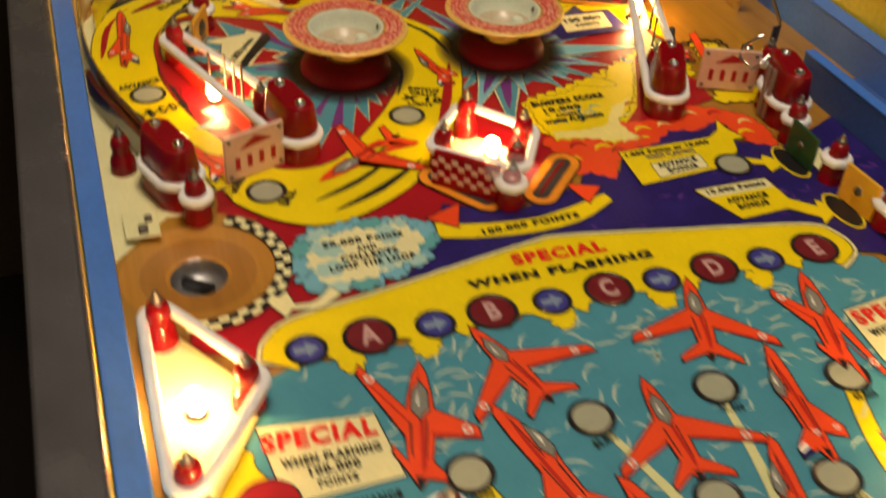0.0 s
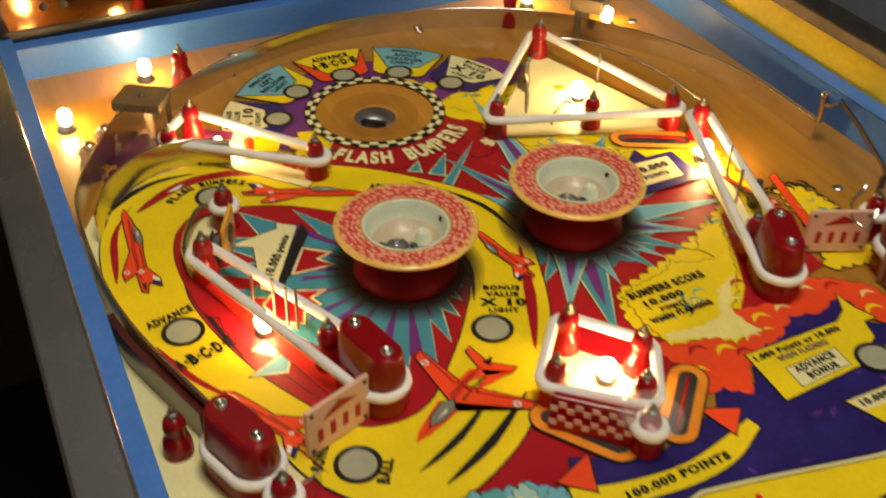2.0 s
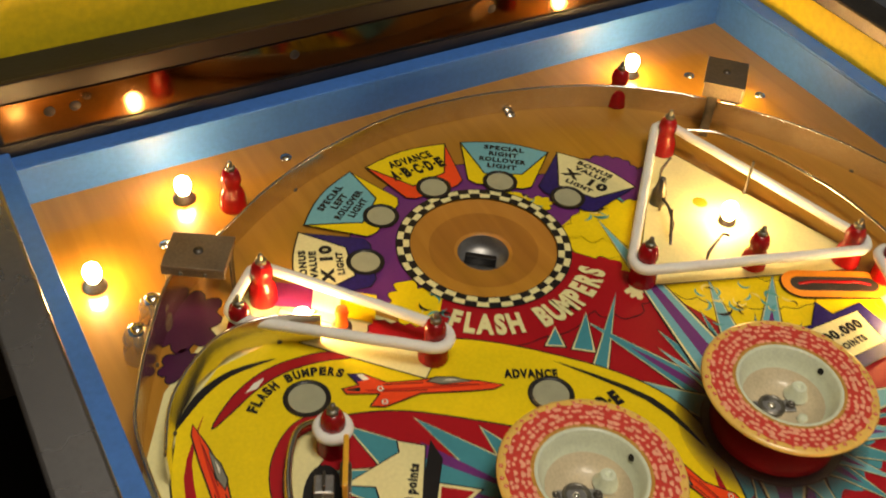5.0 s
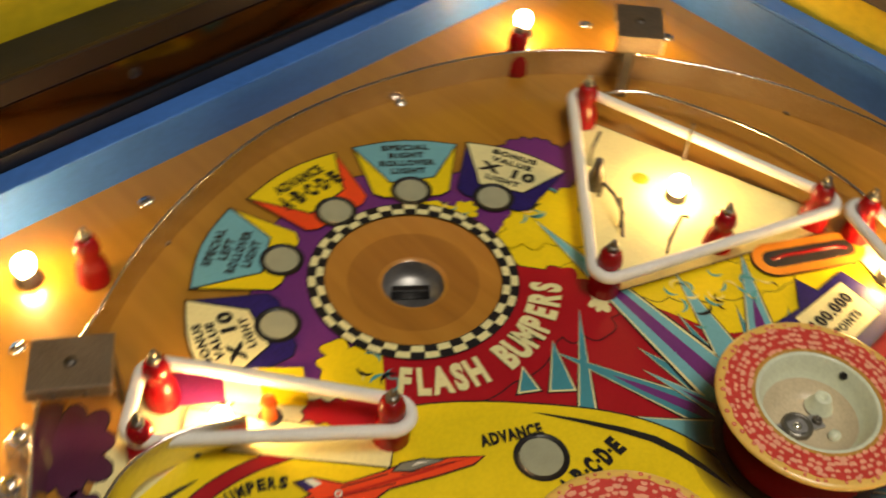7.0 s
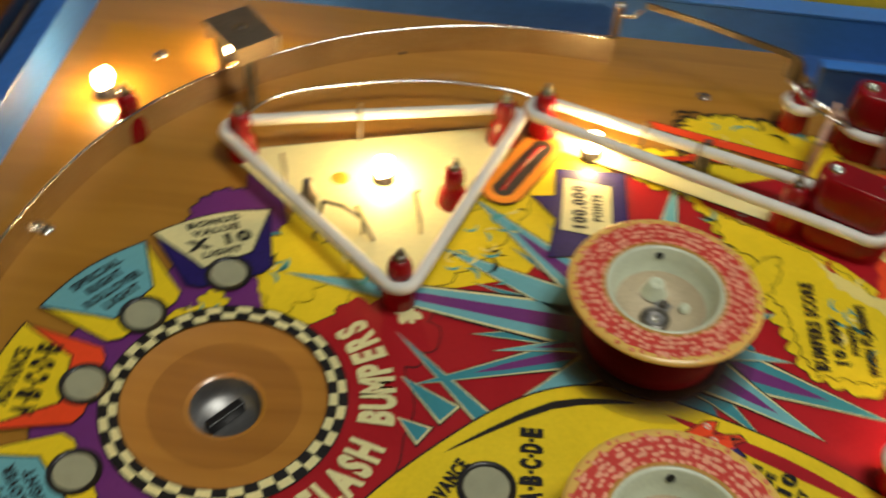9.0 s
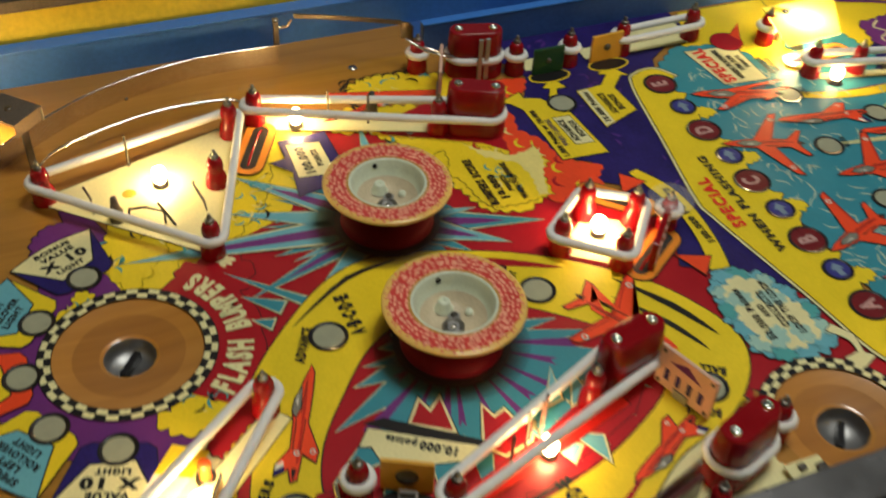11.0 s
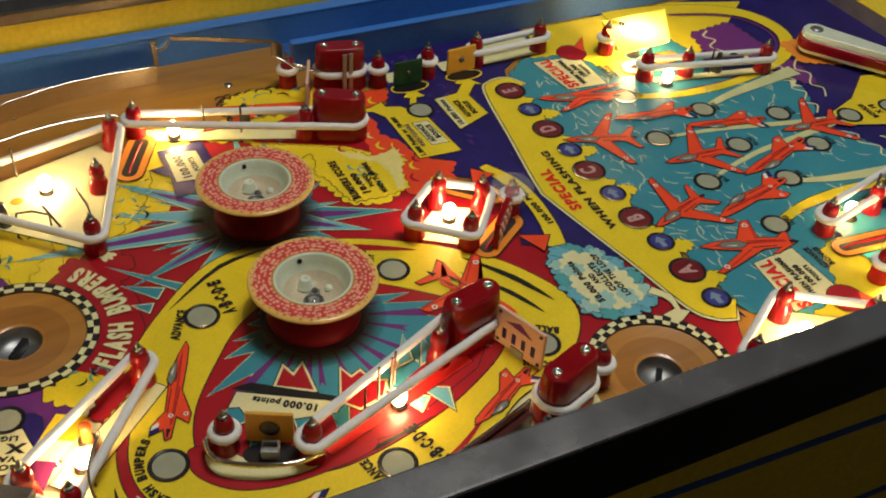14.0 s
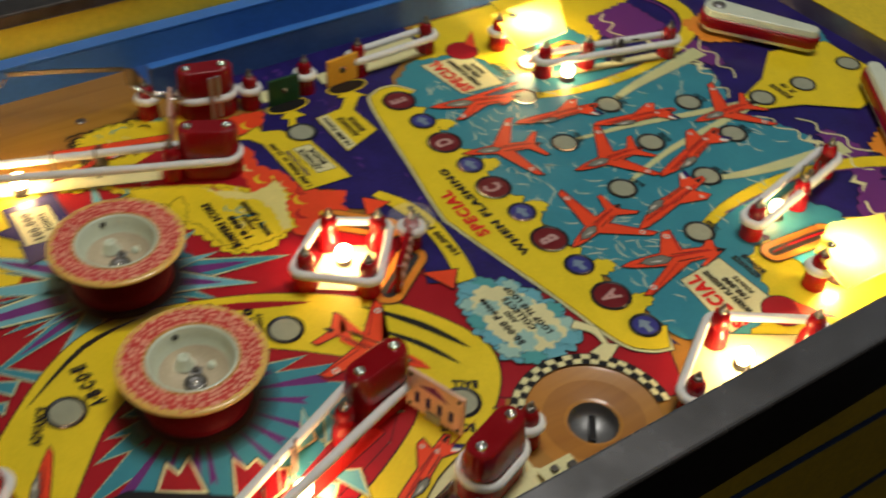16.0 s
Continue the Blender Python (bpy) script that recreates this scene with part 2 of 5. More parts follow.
def art(name, outline, material, layer, edge=0.0, holes=(), edge_mat=None, label=""):
    """One printed area on the playfield, with a dark outline of that width."""
    if edge:
        bm = flat([offset(outline, edge)], (layer - 0.5) * LAYER, slot=1)
        flat([outline, *holes], layer * LAYER, bm, 0)
        return part(name, bm, [material, edge_mat or BLACK], playfield, label)
    return part(name, flat([outline, *holes], layer * LAYER), material, playfield, label)


def lettering(body, x, y, size, turn, material, layer=14, wide=0.8, bold=0.0, parent=None, lift=None):
    cu = bpy.data.curves.new("lettering", "FONT")
    cu.space_character = 1.24
    cu.body, cu.size, cu.align_x, cu.align_y = body, size * MM * 1.5, "CENTER", "CENTER"
    cu.offset, cu.resolution_u, cu.space_line = (bold * 0.5 + size * (0.055 if size > 5.5 else 0.042)) * MM, 3, 0.85
    tmp = bpy.data.objects.new("lettering", cu)
    me = bpy.data.meshes.new_from_object(tmp)
    bpy.data.objects.remove(tmp)
    me.transform(Matrix.Diagonal((wide * 0.82, 1, 1, 1)))
    me.materials.clear()
    me.materials.append(material)
    ob = new("lettering", me)
    ob.parent = parent or playfield
    ob.matrix_basis = pose(x * MM, y * MM, (layer * LAYER if lift is None else lift) * MM, 0, 0, turn)
    return ob


def fitted(body, x, y, width, height, turn, material, layer=14.5, bold=0.058):
    """One line of heavy condensed print of a given width and height."""
    cu = bpy.data.curves.new("lettering", "FONT")
    cu.space_character, cu.body, cu.size = 1.2, body, 1.0
    cu.offset, cu.resolution_u = bold, 3
    tmp = bpy.data.objects.new("lettering", cu)
    me = bpy.data.meshes.new_from_object(tmp)
    bpy.data.objects.remove(tmp)
    xs, ys = [v.co.x for v in me.vertices], [v.co.y for v in me.vertices]
    sx, sy = width / (max(xs) - min(xs)), height / (max(ys) - min(ys))
    me.transform(Matrix.Diagonal((sx * MM, sy * MM, 1, 1)) @ Matrix.Translation((-(max(xs) + min(xs)) / 2, -(max(ys) + min(ys)) / 2, 0)))
    me.materials.clear()
    me.materials.append(material)
    ob = new("lettering", me)
    ob.parent = playfield
    ob.matrix_basis = pose(x * MM, y * MM, layer * LAYER * MM, 0, 0, turn)
    return ob


def dashed(x, y, width, height, turn, material):
    """The row A-B-C-D-E in tall heavy letters with short dashes."""
    c, s = math.cos(radians(turn)), math.sin(radians(turn))
    for k, ch in enumerate("A-B-C-D-E"):
        u = (k / 8 - 0.5) * width * 0.86
        small = ch == "-"
        fitted(ch, x + c * u, y + s * u, width * (0.045 if small else 0.128), height * (0.2 if small else 1), turn, material, 15.0, 0.07)


def stacked(x, y, turn, rows, material, gap=1.4):
    """Lines of print one under another about a centre: (words, width, height)."""
    total = sum(r[2] for r in rows) + gap * (len(rows) - 1)
    s, c, down = math.sin(radians(turn)), math.cos(radians(turn)), -total / 2
    for words, width, height in rows:
        d = down + height / 2
        if words == "A-B-C-D-E":
            dashed(x + s * d, y - c * d, width, height, turn, material)
        else:
            fitted(words, x + s * d, y - c * d, width, height, turn, material)
        down += height + gap


def puff(cx, cy, rx, ry, bumps, depth, seed, turn=0):
    """Cloud outline."""
    rng = random.Random(seed)
    out = []
    for i in range(bumps):
        a0, a1 = 2 * math.pi * i / bumps, 2 * math.pi * (i + 1) / bumps
        k = 1 + rng.uniform(-0.12, 0.12)
        for s in range(5):
            a = a0 + (a1 - a0) * s / 5
            r = k * (1 - depth + depth * math.sin(math.pi * s / 5))
            p = Vector((rx * r * math.cos(a), ry * r * math.sin(a))) @ Matrix.Rotation(-radians(turn), 2)
            out.append((cx + p.x, cy + p.y))
    return out


def bumpy(pts, amp, count, seed):
    """Closed outline with scalloped edges between its corners."""
    rng, out = random.Random(seed), []
    for a, b in zip(pts, pts[1:] + pts[:1]):
        a, b = Vector(a), Vector(b)
        d = b - a
        n = max(1, round(d.length / count))
        nrm = Vector((d.y, -d.x)).normalized()
        for i in range(n):
            h = amp * rng.uniform(0.6, 1.3)
            for s in range(5):
                p = a + d * ((i + s / 5) / n) + nrm * h * math.sin(math.pi * s / 5)
                out.append((p.x, p.y))
    return out


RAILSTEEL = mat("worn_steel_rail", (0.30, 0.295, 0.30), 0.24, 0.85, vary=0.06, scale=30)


# ---- room ----
def slab(name, x0, y0, z0, x1, y1, z1, material, label, category):
    return tagged(part(name, box(x0, y0, z0, x1, y1, z1), material), label, category, kind="structure")


slab("floor", -1000, -800, -1000, 1500, 1800, -950, FLOORMAT, "dark carpeted floor of the room", "floor")
slab("ceiling", -1000, -800, 1500, 1500, 1800, 1550, CEILMAT, "plain painted ceiling of the room", "ceiling")
# Walls added round the machine; east, north and south ones serve as reflectors.
slab("wall_west", -1050, -850, -1000, -1000, 1850, 1550, WALLMAT, "plain added room wall", "wall")
slab("wall_east", 1500, -850, -1000, 1550, 1850, 1550, REFLECTGREY, "plain added room wall", "wall")
slab("wall_north", -1000, 1800, -1000, 1500, 1850, 1550, REFLECTBROWN, "plain added room wall", "wall")
slab("wall_south", -1000, -850, -1000, 1500, -800, 1550, REFLECTGREY, "plain added room wall", "wall")

# ---- playfield board ----
ST, SL = (218, 908), (39, 554)
board = bmesh.new()
flat([[(-2, -30), (505, -30), (505, 1052), (-2, 1052)], arc(*ST, 41.5, 0, 352.5, 47), arc(*SL, 38.9, 0, 352.5, 47)], 0, board)
for o in board.faces:
    o.smooth = False
playfield = tagged(part("playfield", board, WOOD), "glossy printed wooden pinball playfield with air-show artwork", "playfield", kind="structure")
part("underside", box(-2, -30, -22, 505, 1052, -14), HOLE, playfield)

DISHWORN = wood_mat("worn_turned_wood", (0.32, 0.13, 0.018), (0.43, 0.185, 0.026))
# kick-out saucers let into the board
for c, r in ((ST, 41.5), (SL, 38.9)):
    cup = thing("saucer", c[0], c[1], "turned wooden saucer with a dark steel-lined kick-out hole", "saucer", "kick-out saucers")
    part("dish", lathe([(r + 0.4, 0.05), (r - 2, -0.6), (27, -2.0), (16, -3.4), (14.6, -4.2)], 48), DISH, cup, smooth=True)
    part("worn_ring", lathe([(31, -1.5), (26, -2.0), (19, -2.85), (16.6, -3.2)], 48), DISHWORN, cup, "darker worn ring", smooth=True)
    part("lining", lathe([(14.7, -4.1), (14.4, -9), (12, -13.5), (0, -13.6)], 32), STEEL, cup, "dark steel cup", smooth=True)
    kick = part("kicker", box(-10, -2, -13, 8, 2, -7, 0.6), BLACK, cup, "black kicker arm")
    kick.matrix_basis = pose(0, 0, 0, 0, 0, -38)

# ---- printed areas, lowest layer first ----
CHECK_IN, CHECK_OUT = 42.0, 49.0


def ring_checks(c, r0, r1, a0, a1, count, layer):
    bm = bmesh.new()
    step = (a1 - a0) / count
    flat([arc(*c, r1 + 0.7, a0, a1, 60) + arc(*c, r0 - 0.5, a1, a0, 60)], (layer - 0.5) * LAYER, bm, 0)
    part("checker_ground", bm, BLACK, playfield)
    mid = (r0 + r1) / 2
    for i in range(count):
        lo, hi = (r0, mid) if i % 2 else (mid, r1)
        b = a0 + i * step
        part("checker_square", flat([arc(*c, hi, b, b + step, 3) + arc(*c, lo, b + step, b, 3)], layer * LAYER), CREAM, playfield)


LOOP_OUT = smooth_line([(7, 800), (18, 846), (48, 876), (97, 878), (166, 854), (214, 815), (241, 779), (246, 743), (231, 690), (212, 651), (188, 618), (160, 592), (120, 574), (90, 582), (64, 612), (51, 650), (26, 690), (9, 740)], True)
LOOP_IN = smooth_line([(91, 834), (120, 825), (150, 804), (176, 781), (193, 750), (197, 718), (180, 687), (157, 658), (133, 634), (110, 629), (90, 639), (68, 676), (56, 708), (48, 740), (46, 770), (56, 806), (72, 828)], True)

art("cream_area", [(0, 572), (0, 838), (26, 884), (62, 915), (95, 936), (165, 858), (160, 800), (90, 700), (60, 600), (30, 604)], CREAM, 1)
art("red_area", [(26, 497), (56, 482), (75, 503), (130, 515), (180, 548), (215, 556), (250, 590), (330, 640), (384, 690), (392, 746), (350, 764), (330, 800), (300, 830), (262, 872), *arc(*ST, 45, -20, -146), (150, 850), (120, 760), (86, 600), *arc(*SL, 44, 40, -102)], RED, 2, 0.8)
art("red_area", [(44, 606), (66, 596), (82, 584), (110, 584), (120, 600), (70, 620)], RED, 1.4)
# purple clouds over the upper saucer
art("purple_area", [*arc(*ST, 45, 200, -8), (290, 896), (318, 903), (346, 914), (353, 930)] + bumpy([(340, 928), (338, 940), (328, 948), (312, 950)], 2.5, 8, 3)[:30] + [(298, 950), (290, 948), *arc(*ST, 75, 34, 165), (128, 905), (150, 880)], PURPLE, 3, 0.8)
art("purple_cloud", puff(52, 924, 22, 18, 8, 0.28, 5, 40), mat("dark_plum_paint", (0.06, 0.006, 0.04), 0.4, coat=0.3), 3, 0.6)
art("purple_cloud", puff(38, 896, 12, 10, 7, 0.28, 6, 40), mat("dark_plum_paint", (0.05, 0.005, 0.04), 0.4, coat=0.3), 3, 0.6)
art("yellow_cloud", bumpy([(265, 898), (283, 885), (300, 872), (322, 880), (333, 898), (312, 905), (300, 915), (284, 908)], 4, 9, 8), YELLOW, 4, 0.5)
art("yellow_base", [(263, 902), (290, 912), (322, 904), (346, 900), (300, 850), (282, 838), (262, 872)], YELLOW, 3.5)
art("yellow_base", [(285, 842), (396, 803), (402, 772), (390, 752), (352, 762), (304, 792)], YELLOW, 3.4)
art("yellow_cloud", puff(288, 902, 12, 8, 7, 0.3, 9, 60), YELLOW, 4.2, 0.4)
art("yellow_cloud", puff(256, 938, 12, 6, 7, 0.3, 10, -50), YELLOW, 4.2, 0.4)
art("yellow_cloud", puff(268, 926, 8, 7, 7, 0.3, 11), YELLOW, 4.3, 0.4)
art("yellow_cloud", bumpy([(150, 862), (164, 854), (186, 872), (172, 886), (164, 902), (152, 892)], 4, 9, 12), YELLOW, 4, 0.5)
art("yellow_cloud", bumpy([(284, 838), (330, 800), (352, 792), (372, 796), (345, 815), (300, 850), (280, 868), (268, 860)], 3, 11, 13), YELLOW, 4, 0.5)
art("red_cloud", bumpy([(259, 872), (246, 840), (262, 826), (280, 838), (276, 868)], 4, 10, 14), RED, 4.4, 0.6)
art("red_cloud", arc(*ST, 48, 212, 330, 40) + [(ST[0] + (73.5 + 2.6 * abs(math.sin(radians(a * 7.5)))) * math.cos(radians(a)), ST[1] + (73.5 + 2.6 * abs(math.sin(radians(a * 7.5)))) * math.sin(radians(a))) for a in range(322, 217, -3)], RED, 4.45, 0.6)
art("white_puff", puff(276, 842, 9, 6, 7, 0.35, 15, 30), CREAM, 4.6)
# yellow blast around the score panel, with flames and the indigo field
art("yellow_area", bumpy([(258, 645), (268, 628), (300, 622), (330, 630), (372, 648), (392, 672), (402, 716), (408, 770), (392, 778), (392, 742), (378, 734), (374, 714), (360, 706), (332, 690), (300, 678), (268, 668)], 3.5, 9, 16), YELLOW, 5, 0.5)
art("yellow_cloud", bumpy([(393, 637), (422, 632), (434, 664), (438, 690), (430, 712), (418, 716), (410, 672)], 3.5, 8, 41), YELLOW, 5, 1.0)
art("red_stripe", [(428, 730), (422, 728), (400, 650), (407, 648)], ORANGE, 5.6, 0.6)
wisps = random.Random(5)


def curl(x, y, r, a, material, layer, sweep=190, thick=0.34):
    """Hooked brush stroke, as drawn on the edges of a cloud."""
    n = 9
    outer = arc(x, y, r, a, a + sweep, n)
    inner = [(x + r * (1 - thick * math.sin(math.pi * k / n)) * math.cos(radians(a + sweep * k / n)), y + r * (1 - thick * math.sin(math.pi * k / n)) * math.sin(radians(a + sweep * k / n))) for k in range(n - 1, 0, -1)]
    art("cloud_stroke", outer + inner, material, layer)


for cx, cy, rx, ry, n in ((296, 646, 30, 18, 12), (366, 690, 18, 26, 12), (424, 676, 9, 30, 9), (312, 874, 24, 18, 16), (318, 812, 28, 14, 16), (344, 802, 14, 10, 7), (300, 905, 16, 12, 9), (166, 874, 10, 14, 8), (262, 930, 8, 8, 4)):
    for i in range(n):
        a, q = wisps.uniform(0, 6.28), wisps.uniform(0.2, 1)
        curl(cx + rx * q * math.cos(a), cy + ry * q * math.sin(a), wisps.uniform(2.2, 5.2), wisps.uniform(0, 360), (AQUA, AQUA, PALE, BLACK)[i % 4], 8.5, wisps.uniform(120, 230), 0.42)
# heavy black curls along the top of the cloud by the ball gate
for k in range(11):
    curl(396 + 4 * k, 716 - abs(k - 6) * 0.8 - (k % 2) * 3, 4.6, 20 - 12 * k, BLACK, 5.4, 230, 0.5)
for k in range(7):
    curl(437 - k % 2, 706 - 9 * k, 4.2, -90, BLACK, 5.4, 210, 0.45)
art("indigo_area", [(55, 474), (100, 505), (135, 515), (160, 540), (178, 575), (215, 558), (262, 572), (274, 590), (291, 578), (304, 600), (330, 626), (345, 622), (376, 617), (378, 590), (402, 577), (420, 584), (455, 600), (457, 420), (430, 420), (395, 470), (370, 480), (240, 500)], NAVY, 7, 0.6)
# orange flames rolling over the indigo field, with the yellow blast in front
art("orange_flames", bumpy([(258, 620), (264, 607), (266, 598), (261, 584), (274, 583), (285, 573), (294, 589), (305, 599), (324, 601), (341, 613), (362, 609), (380, 618), (383, 599), (386, 587), (401, 580), (404, 598), (401, 615), (388, 626), (370, 636), (353, 630), (340, 624), (320, 628), (286, 632)], 1.8, 9, 17), ORANGE, 7.4, 0.5)
art("red_area", [(346, 664), (335, 643), (318, 626), (339, 623), (352, 628), (372, 636), (390, 640), (392, 668), (376, 712), (366, 706)], RED, 7.2)
art("yellow_blast", bumpy([(265, 664), (276, 670), (300, 674), (310, 681), (322, 674), (336, 673), (330, 683), (341, 699), (364, 705), (352, 678), (341, 657), (329, 641), (315, 628), (318, 615), (327, 608), (311, 609), (300, 606), (292, 615), (267, 619), (264, 641)], 2, 8, 16), YELLOW, 7.9, 0.5)
art("pale_flame", bumpy([(318, 648), (338, 657), (316, 630), (318, 615), (324, 609), (302, 609), (284, 618), (267, 622), (269, 630), (289, 627), (306, 629)], 1.5, 7, 18), PALE, 8.2)
for k, (x, y, r) in enumerate(((322, 634, 5), (333, 646, 5), (326, 616, 6), (312, 606, 5), (278, 609, 6), (292, 603, 6), (364, 625, 6), (381, 622, 5), (389, 596, 6), (342, 618, 5), (300, 598, 5), (270, 596, 5), (395, 608, 5))):
    hook = [(x - r, y), (x - 0.5 * r, y + r * 0.9), (x + 0.5 * r, y + 0.9 * r), (x + r, y), (x + 0.6 * r, y + 0.35 * r), (x, y + 0.6 * r), (x - 0.6 * r, y + 0.3 * r)]
    art("flame_curl", smooth_line(hook, True, 4), (PALE, RED, YELLOW)[k % 3], 8.3)
VIOLET = paint("violet_wisp_paint", (0.085, 0.028, 0.22), 0.25)
rng = random.Random(3)
for i in range(70):
    x, y = rng.uniform(185, 445), rng.uniform(496, 606)
    if y > 540 + (x - 180) * 0.2 or y < 536 - abs(x - 225) * 0.17:
        continue
    curl(x, y, rng.uniform(3, 7), rng.uniform(0, 360), VIOLET, 7.25, rng.uniform(70, 150), 0.5)
# teal sky with the lower indigo field
art("lower_indigo", [(30, 60), (30, 300), (60, 420), (385, 420), (440, 420), (457, 330), (440, 60)], NAVY, 1.5)
art("lower_yellow", [(2, 250), (2, 404), (44, 450), (60, 440), (100, 395), (92, 300), (60, 240), (20, 180)], YELLOW, 2.2, 0.6)
art("lower_yellow", [(453, 250), (453, 412), (400, 440), (394, 400), (345, 395), (350, 300), (382, 240), (430, 180)], YELLOW, 2.2, 0.6)
TEAL_EDGE = [(62, 470), (40, 440), (48, 400), (92, 380), (112, 330), (130, 262), (165, 236), (205, 250), (222, 285), (240, 250), (278, 236), (312, 262), (330, 330), (346, 380), (396, 400), (404, 445), (376, 478)]
art("teal_sky", bumpy(TEAL_EDGE, 2.5, 12, 20), TEAL, 8, 0.5)
for s, cx in ((1, 0), (-1, 442)):
    art("purple_cloud", bumpy([(cx + s * p[0], p[1]) for p in ([(96, 256), (132, 238), (166, 230), (170, 214), (130, 208), (100, 225)][::s])], 3, 10, 22), PURPLE, 8.4, 0.5)
    for k in range(3):
        x0, y0 = cx + s * (150 - 26 * k), 246 + 5 * k
        art("white_lightning", offset([(x0, y0), (x0 + s * 6, y0 - 8), (x0 + s * 13, y0 - 3), (x0 + s * 17, y0 - 13), (x0 + s * 12, y0 - 7), (x0 + s * 6, y0 - 11)][::s], 0.7), CREAM, 8.8)
# A to E band
REDPRINT = paint("bright_red_print", (0.72, 0.02, 0.012))
BAND = smooth_line([(57, 481), (62, 493), (78, 504), (131, 513), (211, 528), (232, 529), (295, 517), (366, 503), (380, 492), (381, 476), (368, 466)]) + [q for x in range(359, 66, -21) for q in ((x + 5, 470), (x, 475.5), (x - 6, 477.5), (x - 12, 475), (x - 14.5, 470))]
TOP = 6 * 10 + 1
art("band_border_edge", offset(BAND, 3.4)[:TOP] + BAND[TOP:], BLACK, 8.8)
art("band_border", offset(BAND, 2.6)[:TOP] + BAND[TOP:], CREAM, 9.1)
art("yellow_band", BAND, YELLOW, 9.6, 0.8)
for x in (133, 204, 260, 318, 96):
    art("yellow_puff", bumpy([(x - 6, 474), (x + 7, 474), (x + 5, 466), (x, 461), (x - 4, 464)][::-1], 2.2, 5, x), YELLOW, 9.3, 0.5)
fitted("SPECIAL", 223, 516.5, 53, 9.5, -2, REDPRINT, bold=0.05)
fitted("WHEN FLASHING", 219, 503.5, 104, 6.6, -1, BLACK)

# loop band
art("loop_margin", [(12, 832), (26, 864), (54, 887), (86, 892), (116, 883), (150, 862), (100, 860), (40, 840)], YELLOW, 9.9)
art("loop_band", LOOP_OUT, YELLOW, 10, 0.9)
art("loop_field_edge", LOOP_IN, BLACK, 10.4)
FIELD = offset(LOOP_IN, -0.9)
art("loop_field", FIELD, RED, 10.8)
rng = random.Random(21)


def inside(p, poly):
    hit_n = False
    for (x0, y0), (x1, y1) in zip(poly, poly[1:] + poly[:1]):
        if (y0 > p[1]) != (y1 > p[1]) and p[0] < (x1 - x0) * (p[1] - y0) / (y1 - y0) + x0:
            hit_n = not hit_n
    return hit_n


def rim_reach(a):
    reach = 24
    while reach < 140 and inside((165 + (reach + 2) * math.cos(a), 735 + (reach + 2) * math.sin(a)), FIELD):
        reach += 2
    return reach


# blue star with cream and black edges, violet rays on it
star, a = [], 0.0
while a < 354:
    step = rng.uniform(10, 17)
    far = rim_reach(radians(a))
    for ang, r in ((a, far * rng.uniform(0.96, 1.0)), (a + step * rng.uniform(0.4, 0.6), max(33, rim_reach(radians(a + step / 2)) * rng.uniform(0.52, 0.74)))):
        star.append((165 + r * math.cos(radians(ang)), 735 + r * math.sin(radians(ang))))
    a += step
for grow, mt, lay in ((0.0, BLACK, 11.3), (-0.7, CREAM, 11.5), (-1.7, TEAL, 11.7)):
    art("star", offset(star, grow) if grow else star, mt, lay)
for k in range(26):
    a, w = radians(k * 13.85 + rng.uniform(-3, 3)), radians(rng.uniform(1.8, 3.2))
    reach = rim_reach(a) * rng.uniform(0.5, 0.72)
    if reach > 32:
        art("violet_ray", [(165 + 20 * math.cos(a), 735 + 20 * math.sin(a)), (165 + reach * math.cos(a - w), 735 + reach * math.sin(a - w)), (165 + (reach - 4) * math.cos(a), 735 + (reach - 4) * math.sin(a)), (165 + reach * math.cos(a + w), 735 + reach * math.sin(a + w))], PURPLE, 11.9)
# saw-edged red flames beside the points sign
for pts in ([(118, 777), (130, 768), (121, 765), (128, 757), (106, 758)], [(91, 746), (115, 737), (106, 734), (109, 727), (99, 724), (96, 716), (86, 722), (82, 738)]):
    art("red_flame", offset(pts, 1.6), CREAM, 12.3, 0.7)
    art("red_flame", pts, RED, 12.6)
art("red_crescent", smooth_line([(90, 838), (72, 838), (54, 820), (47, 790), (50, 745), (62, 742), (60, 780), (70, 812), (88, 826)], True, 5), RED, 12.1, 0.6)
art("red_flag", [(58, 766), (56, 728), (84, 660), (106, 640), (108, 672), (84, 720)], RED, 12.0, 0.6)
for pts in ([(60, 688), (84, 700), (76, 684)], [(66, 706), (96, 722), (74, 698)], [(100, 690), (122, 680), (104, 678)], [(104, 704), (128, 690), (106, 694)]):
    art("spike", offset(pts, 1.2), CREAM, 12.2, 0.7)
    art("spike", pts, CYAN, 12.5)
for a, pts in enumerate(([(12, 790), (18, 832), (38, 862), (24, 838), (16, 800)], [(22, 858), (38, 875), (59, 882.5), (82, 880), (58, 879), (40, 871)], [(205, 818), (236, 776), (240, 740), (232, 776)], [(236, 730), (222, 684), (200, 646), (214, 682)], [(182, 622), (150, 596), (118, 584), (150, 602)], [(168, 630), (138, 606), (110, 596), (140, 612)], [(72, 612), (60, 644), (40, 676), (56, 650)], [(60, 700), (50, 740), (50, 770), (53, 740)], [(196, 764), (200, 730), (188, 694), (202, 726)], [(20, 730), (34, 698), (52, 668), (30, 698)])):
    art("speed_stroke", smooth_line(pts, True, 4), BLACK if a % 3 else RED, 11.2)

art("red_streak", smooth_line([(39, 853), (52, 865), (67, 873), (84, 876), (106, 873), (118, 864), (100, 869), (82, 870), (66, 866), (52, 859)], True, 4), RED, 11.2, 0.7)
art("white_glint", [(60, 866), (66, 870), (72, 871), (66, 866)], WHITE, 11.5)
# star bursts: spikes of pale blue, purple and cream about each bumper
B1, B2 = (165, 735), (276, 735)


